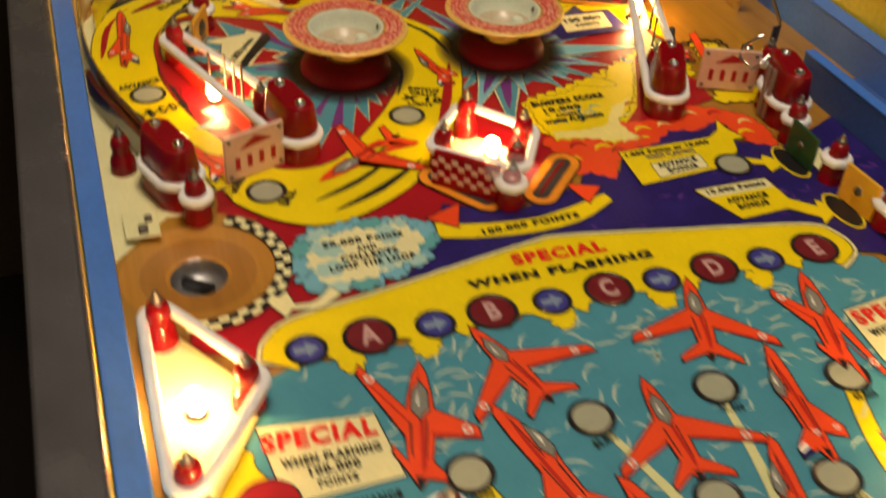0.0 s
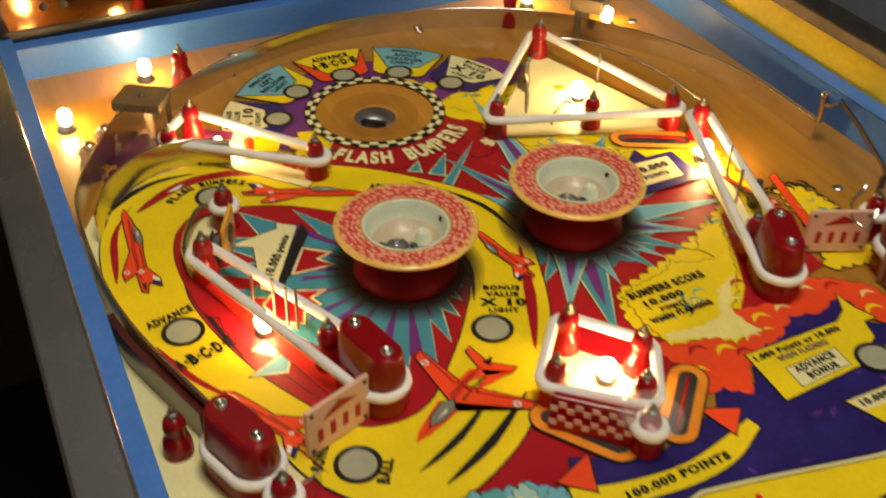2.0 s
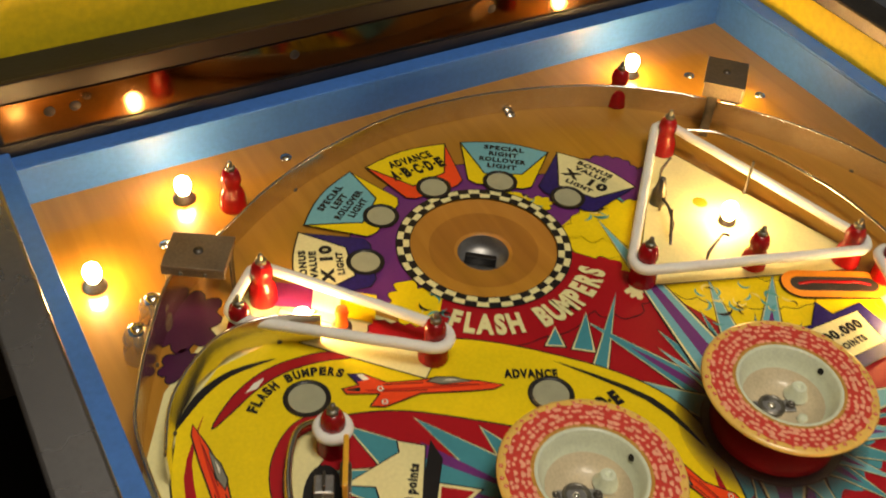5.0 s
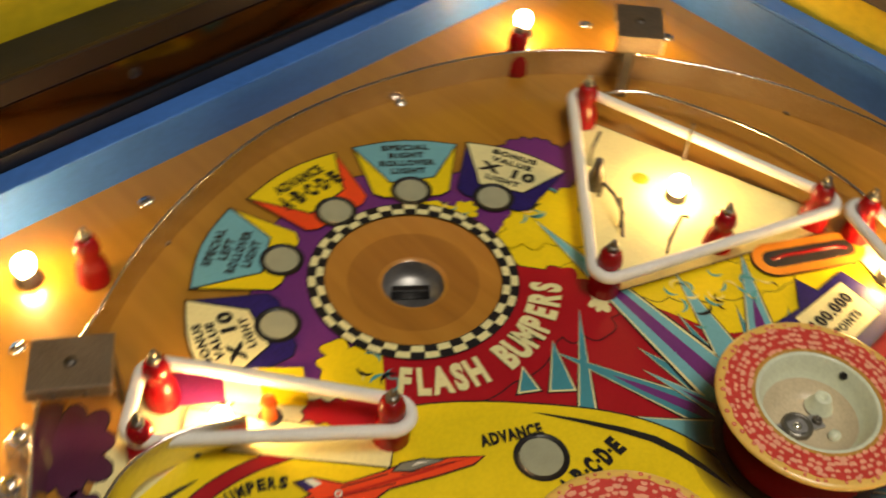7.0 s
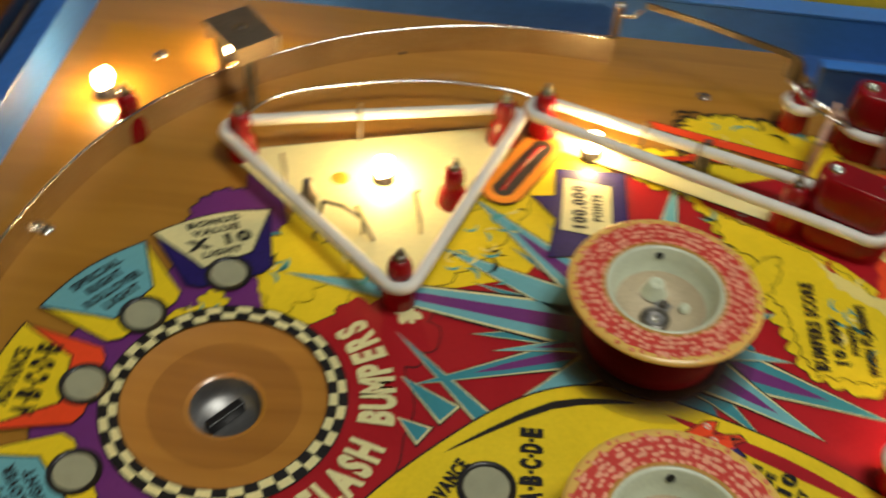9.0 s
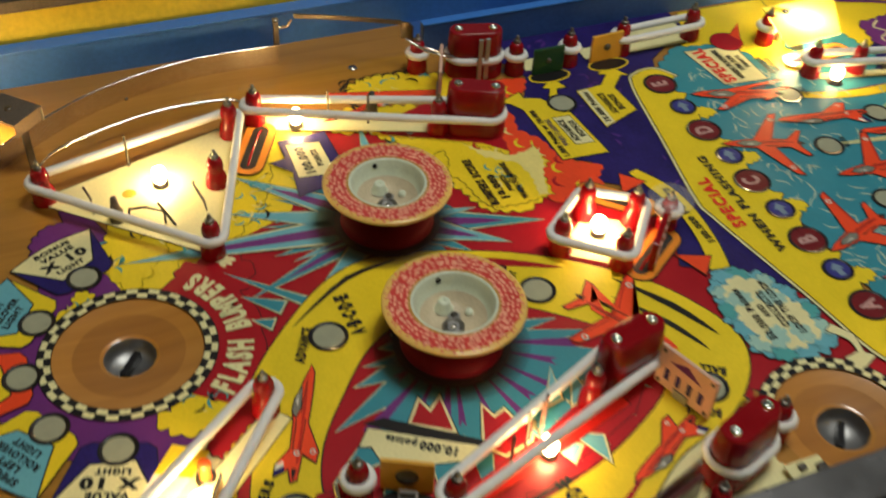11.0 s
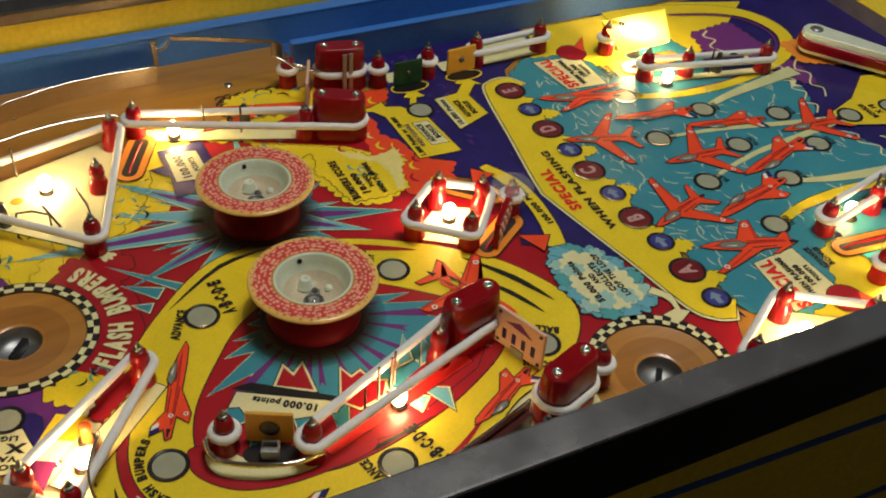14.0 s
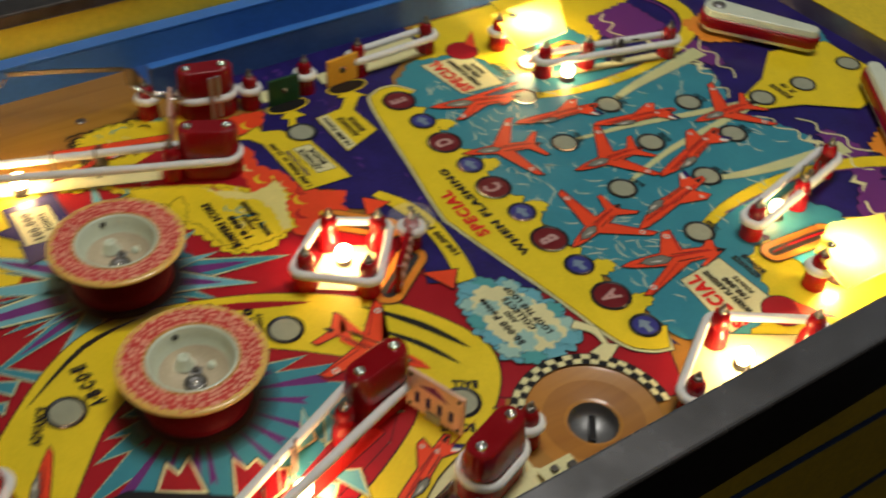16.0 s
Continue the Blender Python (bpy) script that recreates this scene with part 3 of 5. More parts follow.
def burst(c, spikes, field):
    for k, (a, length, w) in enumerate(spikes):
        d, n = Vector((math.cos(radians(a)), math.sin(radians(a)))), Vector((-math.sin(radians(a)), math.cos(radians(a))))
        o, w = Vector(c), w * 1.3
        for mt, f, dl, lay in ((BLACK, 1.28, 3, 0.0), (CREAM, 1.14, 1.5, 0.15), (CYAN if k % 2 else TEAL, 1.0, 0, 0.3), (PURPLE, 0.42, -0.24 * length, 0.45)):
            if mt is PURPLE and k % 3 == 0:
                continue
            tip = o + d * (length + dl)
            p = [o + d * 26 + n * w * f, o + d * (length * 0.62) + n * w * f * 0.5, tip, o + d * (length * 0.62) - n * w * f * 0.5, o + d * 26 - n * w * f]
            bm_lay = field + lay + (k % 2) * 0.6
            art("spike", [(q.x, q.y) for q in p], mt, bm_lay)


for b, lay in ((B2, 4.65),):
    art("burst_centre", puff(*b, 47, 47, 18, 0.14, 2), TEAL, lay)
burst(B2, [(-178, 44, 5), (165, 60, 5), (146, 68, 6), (128, 82, 6), (111.7, 106, 6), (104, 68, 4), (96.5, 76, 6), (85, 163, 9), (75, 80, 4), (67, 104, 7), (54, 77, 4), (47.4, 112, 8), (36, 78, 5), (20, 92, 6), (8, 80, 4), (-8.7, 108, 7), (-18, 70, 4), (-28, 76, 7), (-44, 75, 5), (-56, 60, 5), (-68, 62, 6), (-94, 60, 5), (-107, 102, 9), (-122, 80, 8), (-136, 62, 6)], 4.7)
# Dark disc under each bumper: the cap's shadow painted on the board.
for b in (B1, B2):
    art("shade_ring", arc(*b, 34, 0, 352.5, 47), mat("bumper_shade_violet", (0.05, 0.03, 0.08), 0.4, coat=0.3), 13.1)

for a, tip, b in (((209, 829), (219, 837), (216, 825)), ((220, 821), (240, 839), (228, 815)), ((222, 806), (264, 845), (227, 802))):
    art("spike", offset([a, tip, b], 0.9), CREAM, 4.72, 0.7)
    art("spike", [a, tip, b], TEAL, 4.9)
# checker rings and lettering round the saucers
ring_checks(ST, CHECK_IN, CHECK_OUT, 0, 360, 46, 12)
ring_checks(SL, 39.5, 47, -106, 62, 24, 12)
word = "FLASH BUMPERS"
for i, ch in enumerate(word):
    a = 225 + i * 7.4
    if ch != " ":
        lettering(ch, ST[0] + 62.5 * math.cos(radians(a)), ST[1] + 62.5 * math.sin(radians(a)), 12.5, a + 90, CREAM, bold=0.75, wide=0.74)

# fan of bonus panels with inserts
FAN = [((152, 924), CREAM, NAVY, "BONUS\nVALUE\nX 10\nLIGHT"), ((177, 955), CYAN, YELLOW, "SPECIAL\nLEFT\nROLLOVER\nLIGHT"), ((217, 965), YELLOW, ORANGE, "ADVANCE\nA-B-C-D-E"), ((256, 953), CYAN, YELLOW, "SPECIAL\nRIGHT\nROLLOVER\nLIGHT"), ((285, 923), CREAM, NAVY, "BONUS\nVALUE\nX 10\nLIGHT")]
for (x, y), face, back, body in FAN:
    d = (Vector((x, y)) - Vector((218, 890 if x > 280 else 900))).normalized()
    n, o = Vector((d.y, -d.x)), Vector((x, y))
    q = lambda r, s: tuple(o + d * r + n * s)
    art("fan_backing", [q(-4, -14), q(-1, -19), q(34, -27), q(34, 27), q(-1, 19), q(-4, 14)], back, 12.2, 0.6)
    art("fan_panel", [q(7, -10), q(14, -14), q(34.5, -27)] + [q(34.5 + 4.5 * math.cos(math.pi * k / 54), k) for k in (-18, -9, 0, 9, 18)] + [q(34.5, 27), q(10, 12.5)], face, 12.8, 0.9)
    turn = math.degrees(math.atan2(d.y, d.x)) - 90
    rows = body.split("\n")
    if "X 10" in body:
        rows = [("BONUS", 24, 4.2), ("VALUE", 22, 4.2), ("X 10", 30, 7.4), ("LIGHT", 18, 4.0)]
    elif len(rows) == 2:
        rows = [("ADVANCE", 29, 7), ("A-B-C-D-E", 36, 10)]
    else:
        rows = [(w, min(29, 3.6 * len(w)), 4.6) for w in rows]
    stacked(*q(24, 0), turn, rows, BLACK, 1.5)

# inserts

def insert(x, y, r, material, ring=1.6, letter="", arrow=0):
    ob = thing("light_insert", x, y, "round translucent plastic light insert set flush in the playfield", "insert", "playfield inserts")
    part("rim", lathe([(r + ring, 13.3 * LAYER), (r - 0.4, 13.6 * LAYER), (r - 0.4, 13.0 * LAYER)], 28), BLACK, ob)
    part("lens", lathe([(r, 13.3 * LAYER), (r * 0.6, 13.45 * LAYER), (0, 13.5 * LAYER)], 28), material, ob, smooth=True)
    if letter:
        lettering(letter, 0, 0, 11.5, 0, LETTERPINK, 14, 0.85, 0.2, ob)
    if arrow:
        part("arrow", flat([[(-6, -2), (0, -2), (0, -5), (6, 0), (0, 5), (0, 2), (-6, 2)]], 14 * LAYER), ARROWBLUE, ob)
    return ob


ARROWBLUE = paint("grey_blue_paint", (0.20, 0.27, 0.36))
LETTERPINK = paint("dusty_pink_paint", (0.50, 0.30, 0.27))
for x, ch in ((109, "A"), (172, "B"), (236, "C"), (298, "D"), (361, "E")):
    insert(x, 482.5, 11.4, MAROON, 1.9, ch)
for x in (78, 142, 204, 266, 329):
    insert(x, 481.5, 8.4, BLUEINS, 1.9, arrow=1)
for (x, y), *_ in FAN:
    insert(x, y, 8.4, INSERT, 2.2)
for x, y in ((187, 670), (361, 567), (86, 612), (192, 800), (85, 850), (36, 735), (253, 405), (189, 404), (318, 394), (126, 390), (276, 343), (247, 285), (169, 341), (198, 285), (221, 348), (222, 228)):
    insert(x, y, 9.4 if y > 550 else 9.0, INSERT, 2.2)
for x, y in ((220, 183), (223, 124)):
    insert(x, y, 9.0, INSERT, 1.9)


# ---- aeroplanes ----
WINGED = dict(
    body=[(50, 0), (40, 3), (24, 5), (12, 6), (-6, 27), (-14, 28), (-8, 6), (-26, 5), (-36, 15), (-41, 15), (-37, 3), (-44, 0), (-37, -3), (-41, -15), (-36, -15), (-26, -5), (-8, -6), (-14, -28), (-6, -27), (12, -6), (24, -5), (40, -3)],
    canopy=[(33, 0), (26, 3.2), (12, 3.8), (5, 0), (12, -3.8), (26, -3.2)],
    marks=[(-7, 22), (-7, -22)])
SIDE = dict(
    body=[(50, -1), (36, 3), (22, 6), (12, 8), (0, 6), (-20, 5), (-34, 14), (-42, 14), (-36, 4), (-46, 1), (-44, -3), (-24, -4), (-30, -15), (-22, -16), (0, -5), (26, -5), (44, -4)],
    canopy=[(31, 3.4), (21, 7.6), (10, 8.4), (5, 5), (13, 2.4)],
    marks=[(-24, 0), (-22, -12)])


def plane(kind, nose, tail, span=1.0, layer=15.0, tips=None):
    """Painted red jet from nose to tail; tips: where its two wing tips lie."""
    a, b = Vector(nose), Vector(tail)
    d, k = (a - b).normalized(), (a - b).length / 94
    n, mid = Vector((-d.y, d.x)), b + (a - b) * (44 / 94)
    if tips:
        root = mid - d * (10 * k)
        wing = [(Vector(t) - root) / 27.5 for t in tips]
        spot = lambda p: mid + d * (p[0] * k) + (wing[0] * p[1] if p[1] > 0 else -wing[1] * p[1]) * (1.0 if abs(p[1]) > 7 else 0.8)
        if kind is WINGED:
            spot0 = spot
            spot = lambda p: spot0(p) if abs(p[1]) > 16 or abs(p[1]) == 0 else (mid + d * (p[0] * k) + n * (p[1] * k * 1.3) if abs(p[1]) < 7 else mid + d * (p[0] * k) + (wing[0] * p[1] if p[1] > 0 else -wing[1] * p[1]) * 0.75)
    else:
        spot = lambda p: mid + d * (p[0] * k) + n * (p[1] * k * span)
    put = lambda pts: [tuple(spot(p)) for p in pts]
    bm = bmesh.new()
    outline = put(kind["body"])
    flat([offset(outline, 0.75)], layer * LAYER, bm, 0)
    flat([outline], (layer + 0.5) * LAYER, bm, 1)
    glass = put(kind["canopy"])
    flat([offset(glass, 0.7)], (layer + 0.9) * LAYER, bm, 0)
    flat([glass], (layer + 1.1) * LAYER, bm, 2)
    flat([put([(26, 0.4), (17, 1.7), (14, 0.4)])] if kind is WINGED else [put([(24, 5), (18, 6.6), (14, 5)])], (layer + 1.3) * LAYER, bm, 3)
    size = 1.0 if kind is WINGED else 0.66
    for r, slot_no in ((3.4, 0), (3.0, 3), (1.7, 1)):
        for m in kind["marks"]:
            c = spot(m)
            flat([arc(c.x, c.y, r * size * max(k, 0.7), 0, 330, 11)], (layer + 1.2 + 0.2 * (3.4 - r)) * LAYER, bm, slot_no)
    flat([put([(46, 0.6), (20, -1.5), (-30, -2.5), (-34, -0.5), (10, 0.2)])], (layer + 0.8) * LAYER, bm, 5)
    for line in (((36, 0.9), (8, 1.6), (8, 0.9), (36, 0.3)), ((2, 4.6), (-22, 3.8), (-22, 3.0), (2, 3.6)), ((4, -3.4), (-24, -2.8), (-24, -2.2), (4, -2.6)), ((-36, 2), (-44, 0.6), (-44, -0.6), (-36, -2))):
        flat([put(line)], (layer + 0.95) * LAYER, bm, 0)
    if kind is WINGED:
        for sgn in (1, -1):
            flat([put([(-6, 7 * sgn), (-12, 27 * sgn), (-14, 28 * sgn), (-8, 7 * sgn)])], (layer + 0.8) * LAYER, bm, 5)
    else:
        flat([put([(-34, 14), (-38, 14), (-34, 8), (-30, 9)])], (layer + 0.9) * LAYER, bm, 3)
        flat([put([(-38, 14), (-42, 14), (-38, 7), (-34, 8)])], (layer + 0.9) * LAYER, bm, 4)
    return part("painted_plane", bm, [BLACK, ORANGE, DARKCANOPY, WHITE, NAVY, REDDARK], playfield, "red painted jet aeroplane with dark canopy")


DARKCANOPY = paint("grey_canopy_paint", (0.21, 0.21, 0.17))
REDDARK = paint("shaded_red_paint", (0.50, 0.022, 0.010))
for nose, tail, tips in (((341, 467), (320, 398), ((337, 388), (316, 456))[::-1]), ((279, 479), (261, 421), ((231, 445), (299, 423))), ((157, 475), (176, 418), ((140, 418), (208, 445))), ((126, 459), (104, 388), ((97, 462), (138, 410))), ((222, 420), (219, 358), ((188, 371), (258, 371))), ((224, 300), (220, 240), ((190, 248), (258, 251)))):
    plane(WINGED, nose, tail, tips=tips)
for nose, tail, s in (((290, 423), (280, 352), 1), ((259, 372), (245, 303), 1), ((184, 370), (208, 293), 1), ((150, 424), (169, 346), -1)):
    plane(SIDE, nose, tail, 1.15 * s)
plane(WINGED, (116, 613), (176, 650), tips=((142, 668), (179, 611)))
plane(SIDE, (32, 858), (26, 776), -0.72)
plane(SIDE, (218, 752), (228, 700), 1.0)
plane(SIDE, (174, 816), (104, 846), 0.85)
plane(SIDE, (43, 682), (70, 632), 1.2)
plane(SIDE, (392, 742), (404, 690), 0.6)


# smoke trails behind the aeroplanes
TRAIL = paint("yellowish_smoke_paint", (0.62, 0.63, 0.30))


def trail(pts, w0, w1, material, layer=12.4, edge=0.0):
    line = smooth_line(pts, False, 5)
    left, right = [], []
    for i, p in enumerate(line):
        a, b = Vector(line[max(i - 1, 0)]), Vector(line[min(i + 1, len(line) - 1)])
        t = (b - a).normalized()
        w = (w0 + (w1 - w0) * i / (len(line) - 1)) / 2
        left.append((p[0] - t.y * w, p[1] + t.x * w))
        right.append((p[0] + t.y * w, p[1] - t.x * w))
    art("smoke_trail", left + right[::-1], material, layer, edge)


for s, cx in ((1, 0), (-1, 442)):
    m = lambda pts: [(cx + s * x, y) for x, y in pts]
    trail(m([(318, 394), (304, 345), (305, 280), (326, 212), (364, 184), (410, 198), (438, 256), (448, 330)]), 7, 20, YELLOW, 8.9, 0.7)
    trail(m([(310, 360), (309, 284), (331, 220), (366, 196), (406, 212), (430, 268)]), 1, 3.5, PURPLE, 9.4)
    trail(m([(276, 343), (286, 310), (294, 262), (300, 222)]), 4, 15, TRAIL)
trail([(253, 405), (246, 350), (228, 270), (221, 235)], 3, 9, TRAIL)
trail([(189, 404), (206, 345), (214, 280), (221, 235)], 3, 9, TRAIL)
for s, cx in ((1, 0), (-1, 442)):
    m = lambda pts: [(cx + s * x, y) for x, y in pts]
    trail(m([(206, 252), (196, 243), (188, 250), (176, 238), (166, 245), (156, 233), (144, 241), (134, 229), (122, 236), (112, 226)]), 1.4, 1.8, CREAM, 9.3)
    trail(m([(188, 226), (176, 218), (166, 224), (152, 212), (140, 219), (128, 208)]), 1.4, 1.8, CREAM, 9.3)
art("yellow_fan", [(211, 240), (231, 240), (243, 206), (270, 170), (258, 112), (184, 112), (172, 170), (199, 206)], YELLOW, 9.8, 0.8)
fitted("BONUS", 221, 208, 22, 5.6, 0, BLACK)
fitted("X 10", 221, 199.5, 15, 6, 0, BLACK)
for x, y, t, ang in ((189, 390, "80,000", 15), (253, 391, "70,000", -10), (276, 330, "60,000", -10), (169, 328, "40,000", 10), (221, 334, "50,000", 0), (247, 272, "30,000", 0), (198, 272, "20,000", 0), (318, 380, "90,000", 0), (126, 377, "10,000", 0)):
    lettering(t, x, y, 4.2, ang, BLACK, 14.2, 0.7)

# wave crests on the sky
WAVE = paint("pale_wave_paint", (0.52, 0.60, 0.44))
rng = random.Random(11)
for i in range(270):
    x, y = rng.uniform(70, 372), rng.uniform(395, 466)
    if i % 3 == 0:
        y = rng.uniform(255, 395)
        x = rng.uniform(max(70, 150 - (y - 255) * 0.5), min(372, 292 + (y - 255) * 0.5))
    a, l = rng.uniform(-60, 60), rng.uniform(4, 8)
    c, s = math.cos(radians(a)), math.sin(radians(a))
    if i % 2:
        pts = ((-l, 0), (-l * 0.5, 2.6), (l * 0.3, 2.9), (l, -0.6), (l * 0.35, 1.7), (-l * 0.45, 1.5))
    else:
        pts = ((-l, 1), (-l * 0.3, -1.8), (l * 0.5, 0.4), (l, 3.2), (l * 0.4, 1.4), (-l * 0.35, -0.7))
    art("wave_crest", [(x + c * u - s * v, y + s * u + c * v) for u, v in pts], WAVE, 9.0)

# printed panels
PALECYAN = paint("pale_aqua_paint", (0.36, 0.56, 0.48))
art("cloud_panel", bumpy([(92, 520), (120, 519), (152, 530), (165, 552), (156, 566), (122, 571), (98, 568), (86, 545)], 4.5, 9, 31), CYAN, 11, 0.7)
art("cloud_panel", bumpy([(98, 527), (120, 525), (148, 536), (157, 551), (148, 560), (122, 564), (104, 560), (95, 545)], 3, 7, 32), CREAM, 12)
art("cloud_arrow", smooth_line([(100, 522), (90, 514), (80, 514)]) + [(78, 525), (68, 518), (74, 506), (78, 511), (92, 508), (104, 516)], CREAM, 12.4, 0.6)
for k, (x, y) in enumerate(((94, 528), (104, 522), (118, 521), (134, 526), (148, 533), (158, 545), (160, 556), (148, 563), (134, 567), (118, 568), (104, 565), (93, 556), (89, 542))):
    art("cloud_curl", puff(x, y, 8, 6.5, 6, 0.3, k, 40 * k), (CYAN, PALECYAN, AQUA)[k % 3], 11.5 + 0.1 * (k % 4), 0.4)
for k, (x, y) in enumerate(((104, 536), (118, 531), (134, 536), (146, 545), (140, 556), (122, 558), (106, 552), (124, 545))):
    art("cloud_curl", puff(x, y, 10, 7, 7, 0.25, k, 25 * k), (PALECYAN, CREAM)[k % 2], 12.3 + 0.1 * (k % 3))
stacked(126, 545.5, 0, [("50,000 Points", 44, 6.2), ("AND", 11, 4.2), ("COLLECTS", 31, 5), ("LOOP THE LOOP", 46, 5)], BLACK, 1.6)
art("points_band", smooth_line([(166, 546), (190, 540), (223, 537), (250, 541), (273, 553)]) + smooth_line([(271, 560), (246, 553), (222, 549), (192, 552), (168, 559)]), YELLOW, 11, 0.7)
fitted("100,000 POINTS", 219, 544, 58, 6, 1, BLACK)
for p in ([(165, 564), (187, 573), (179, 552)], [(253, 575), (272, 567), (259, 554)]):
    art("red_arrow", p, ORANGE, 12.5, 0.8)
art("score_panel", [(299, 597), (297, 562), (349, 566), (372, 580), (376, 592), (384, 592), (379, 604), (378, 616), (372, 604), (362, 598)], YELLOW, 11, 0.8)
art("score_arrow", [(371, 566), (380, 562), (380, 554), (394, 560), (384, 572), (381, 567), (372, 572)], YELLOW, 11, 0.8)
art("score_box", [(312, 580), (311, 566), (345, 569), (346, 582)], CREAM, 12, 0.5)
fitted("1,000 Points or 10,000", 330, 592.5, 58, 5.4, 1, BLACK)
lettering("WHEN FLASHING", 329, 587, 4.0, 1, NAVY, 14, 0.72)
stacked(328.5, 574.5, 3, [("ADVANCE", 27, 5), ("BONUS", 20, 5)], BLACK, 1.4)
art("score_panel", [(324, 549), (337, 517), (368, 519), (382, 506), (380, 500), (398, 511), (388, 522), (386, 516), (374, 527), (372, 549)], YELLOW, 11, 0.8)
art("score_box", [(325, 548.5), (328, 540), (372, 540), (371.5, 548.5)], CREAM, 12)
fitted("10,000 Points", 349, 544.2, 39, 5.6, 0, BLACK)
stacked(350, 530.5, 0, [("ADVANCE", 27, 5.4), ("BONUS", 20, 5.4)], BLACK, 1.6)
for words, tx, ty, w, h in (("BUMPERS SCORE", 294, 662, 51, 6.4), ("10,000", 286, 652.5, 26, 6.4), ("POINTS", 287.5, 645.6, 17, 3.6), ("WHEN FLASHING", 288.5, 639.5, 41, 4.6)):
    fitted(words, tx, ty, w, h, 1, BLACK)
art("points_board", [(380, 779), (382, 745), (326, 743), (318, 781), (344, 778), (358, 790), (360, 779)], NAVY, 11, 0.6)
art("points_plate", [(374, 775), (371, 752), (334, 751), (337, 776)], CREAM, 12, 0.6)
stacked(354, 763.5, 2, [("100,000", 30, 8), ("POINTS", 19, 4.5)], BLACK, 2)
art("points_sign_shadow", [(126, 802), (126, 790), (92, 742), (86, 748)], BLACK, 13.4)
art("points_sign", [(122, 800), (112, 808), (110, 802), (80, 797), (92, 790), (84, 752), (90, 746)], CREAM, 13.8, 0.7)
fitted("10,000", 97.5, 769.5, 20, 7, 56, BLACK, 15.5)
fitted("points", 109, 786, 16.5, 6, 56, BLACK, 15.5)
for x, y, ang, body in ((32, 749, 13, "ADVANCE"), (42, 714, 15, "A-B-C-D-E"), (190, 815.5, -26, "ADVANCE"), (204.5, 783.5, 2, "A-B-C-D-E"), (72, 624, 58, "BONUS"), (96, 603, 58, "BALL")):
    if "-" in body:
        dashed(x, y, 34, 9.2, ang, BLACK)
        continue
    fitted(body, x, y, dict(ADVANCE=27, BONUS=19, BALL=15).get(body, 32), 6.2, ang, BLACK)
for k, ch in enumerate("FLASH BUMPERS"):
    a = 137 - 7.3 * k
    if ch != " ":
        fitted(ch, 84 + 33.5 * math.cos(radians(a)), 832 + 33.5 * math.sin(radians(a)), 3.5, 5.6, a - 90, BLACK)
stacked(203.5, 689.5, -24, [("BONUS", 20.5, 4.2), ("VALUE", 18.5, 4.2), ("X 10", 26, 6.4), ("LIGHT", 16.5, 4.0)], BLACK, 1.5)

for s, cx in ((1, 0), (-1, 442)):
    q = lambda pts: [(cx + s * x, y) for x, y in pts]
    art("special_card", q([(46, 440), (97, 434), (100, 397), (50, 396)]), CREAM, 10, 0.7)
    fitted("SPECIAL", cx + s * 71, 428.5, 50, 11, -4 * s, REDPRINT, bold=0.05)
    stacked(cx + s * 73, 409.5, -2 * s, [("WHEN FLASHING", 43, 5), ("100,000", 22, 6), ("POINTS", 17, 4)], BLACK, 1.6)
    stacked(cx + s * 84, 385, 0, [("ADVANCE", 24, 4.8), ("BONUS", 20, 4.8)], BLACK, 1.6)
    art("red_drop", arc(cx + s * 43, 398, 13, 0, 345, 23), RED, 12, 0.8)
    art("red_drop_tip", q([(35, 390), (20, 372), (45, 386)]), ORANGE, 12.2, 0.6)


# ---- slots ----
def slot(x, y, length, width, turn, label):
    ob = thing("rollover_slot", x, y, label, "rollover slot", "rollover slots", turn=turn)
    def pill(r, l):
        return arc(l / 2, 0, r, -90, 90, 12) + arc(-l / 2, 0, r, 90, 270, 12)
    l = length - width
    part("edge", flat([pill(width / 2 + 1, l)], 12.8 * LAYER), BLACK, ob)
    bm = bmesh.new()
    outer, inner = pill(width / 2, l), pill(width / 2 - 5, l)
    flat([outer, inner], 15 * LAYER, bm)
    part("surround", bm, ORANGEPL, ob)
    part("opening", flat([inner], 13.6 * LAYER), HOLE, ob)
    part("wire", tube([(-l / 2 - 1, 0, 1.5), (-l / 3, 0, 3.4), (l / 3, 0, 3.4), (l / 2 + 1, 0, 1.5)], 0.9), REDPL, ob, "red rollover lever")
    return ob


slot(378, 796, 60, 21, -27, "orange oval rollover slot with a dark opening")
slot(248, 582, 56, 20, 46, "orange oval rollover slot with a dark opening")
slot(193, 586, 56, 20, -55, "orange oval rollover slot with a dark opening")
slot(83, 338, 64, 18, 85, "orange oval rollover slot with a dark opening")
slot(359, 338, 64, 18, -85, "orange oval rollover slot with a dark opening")


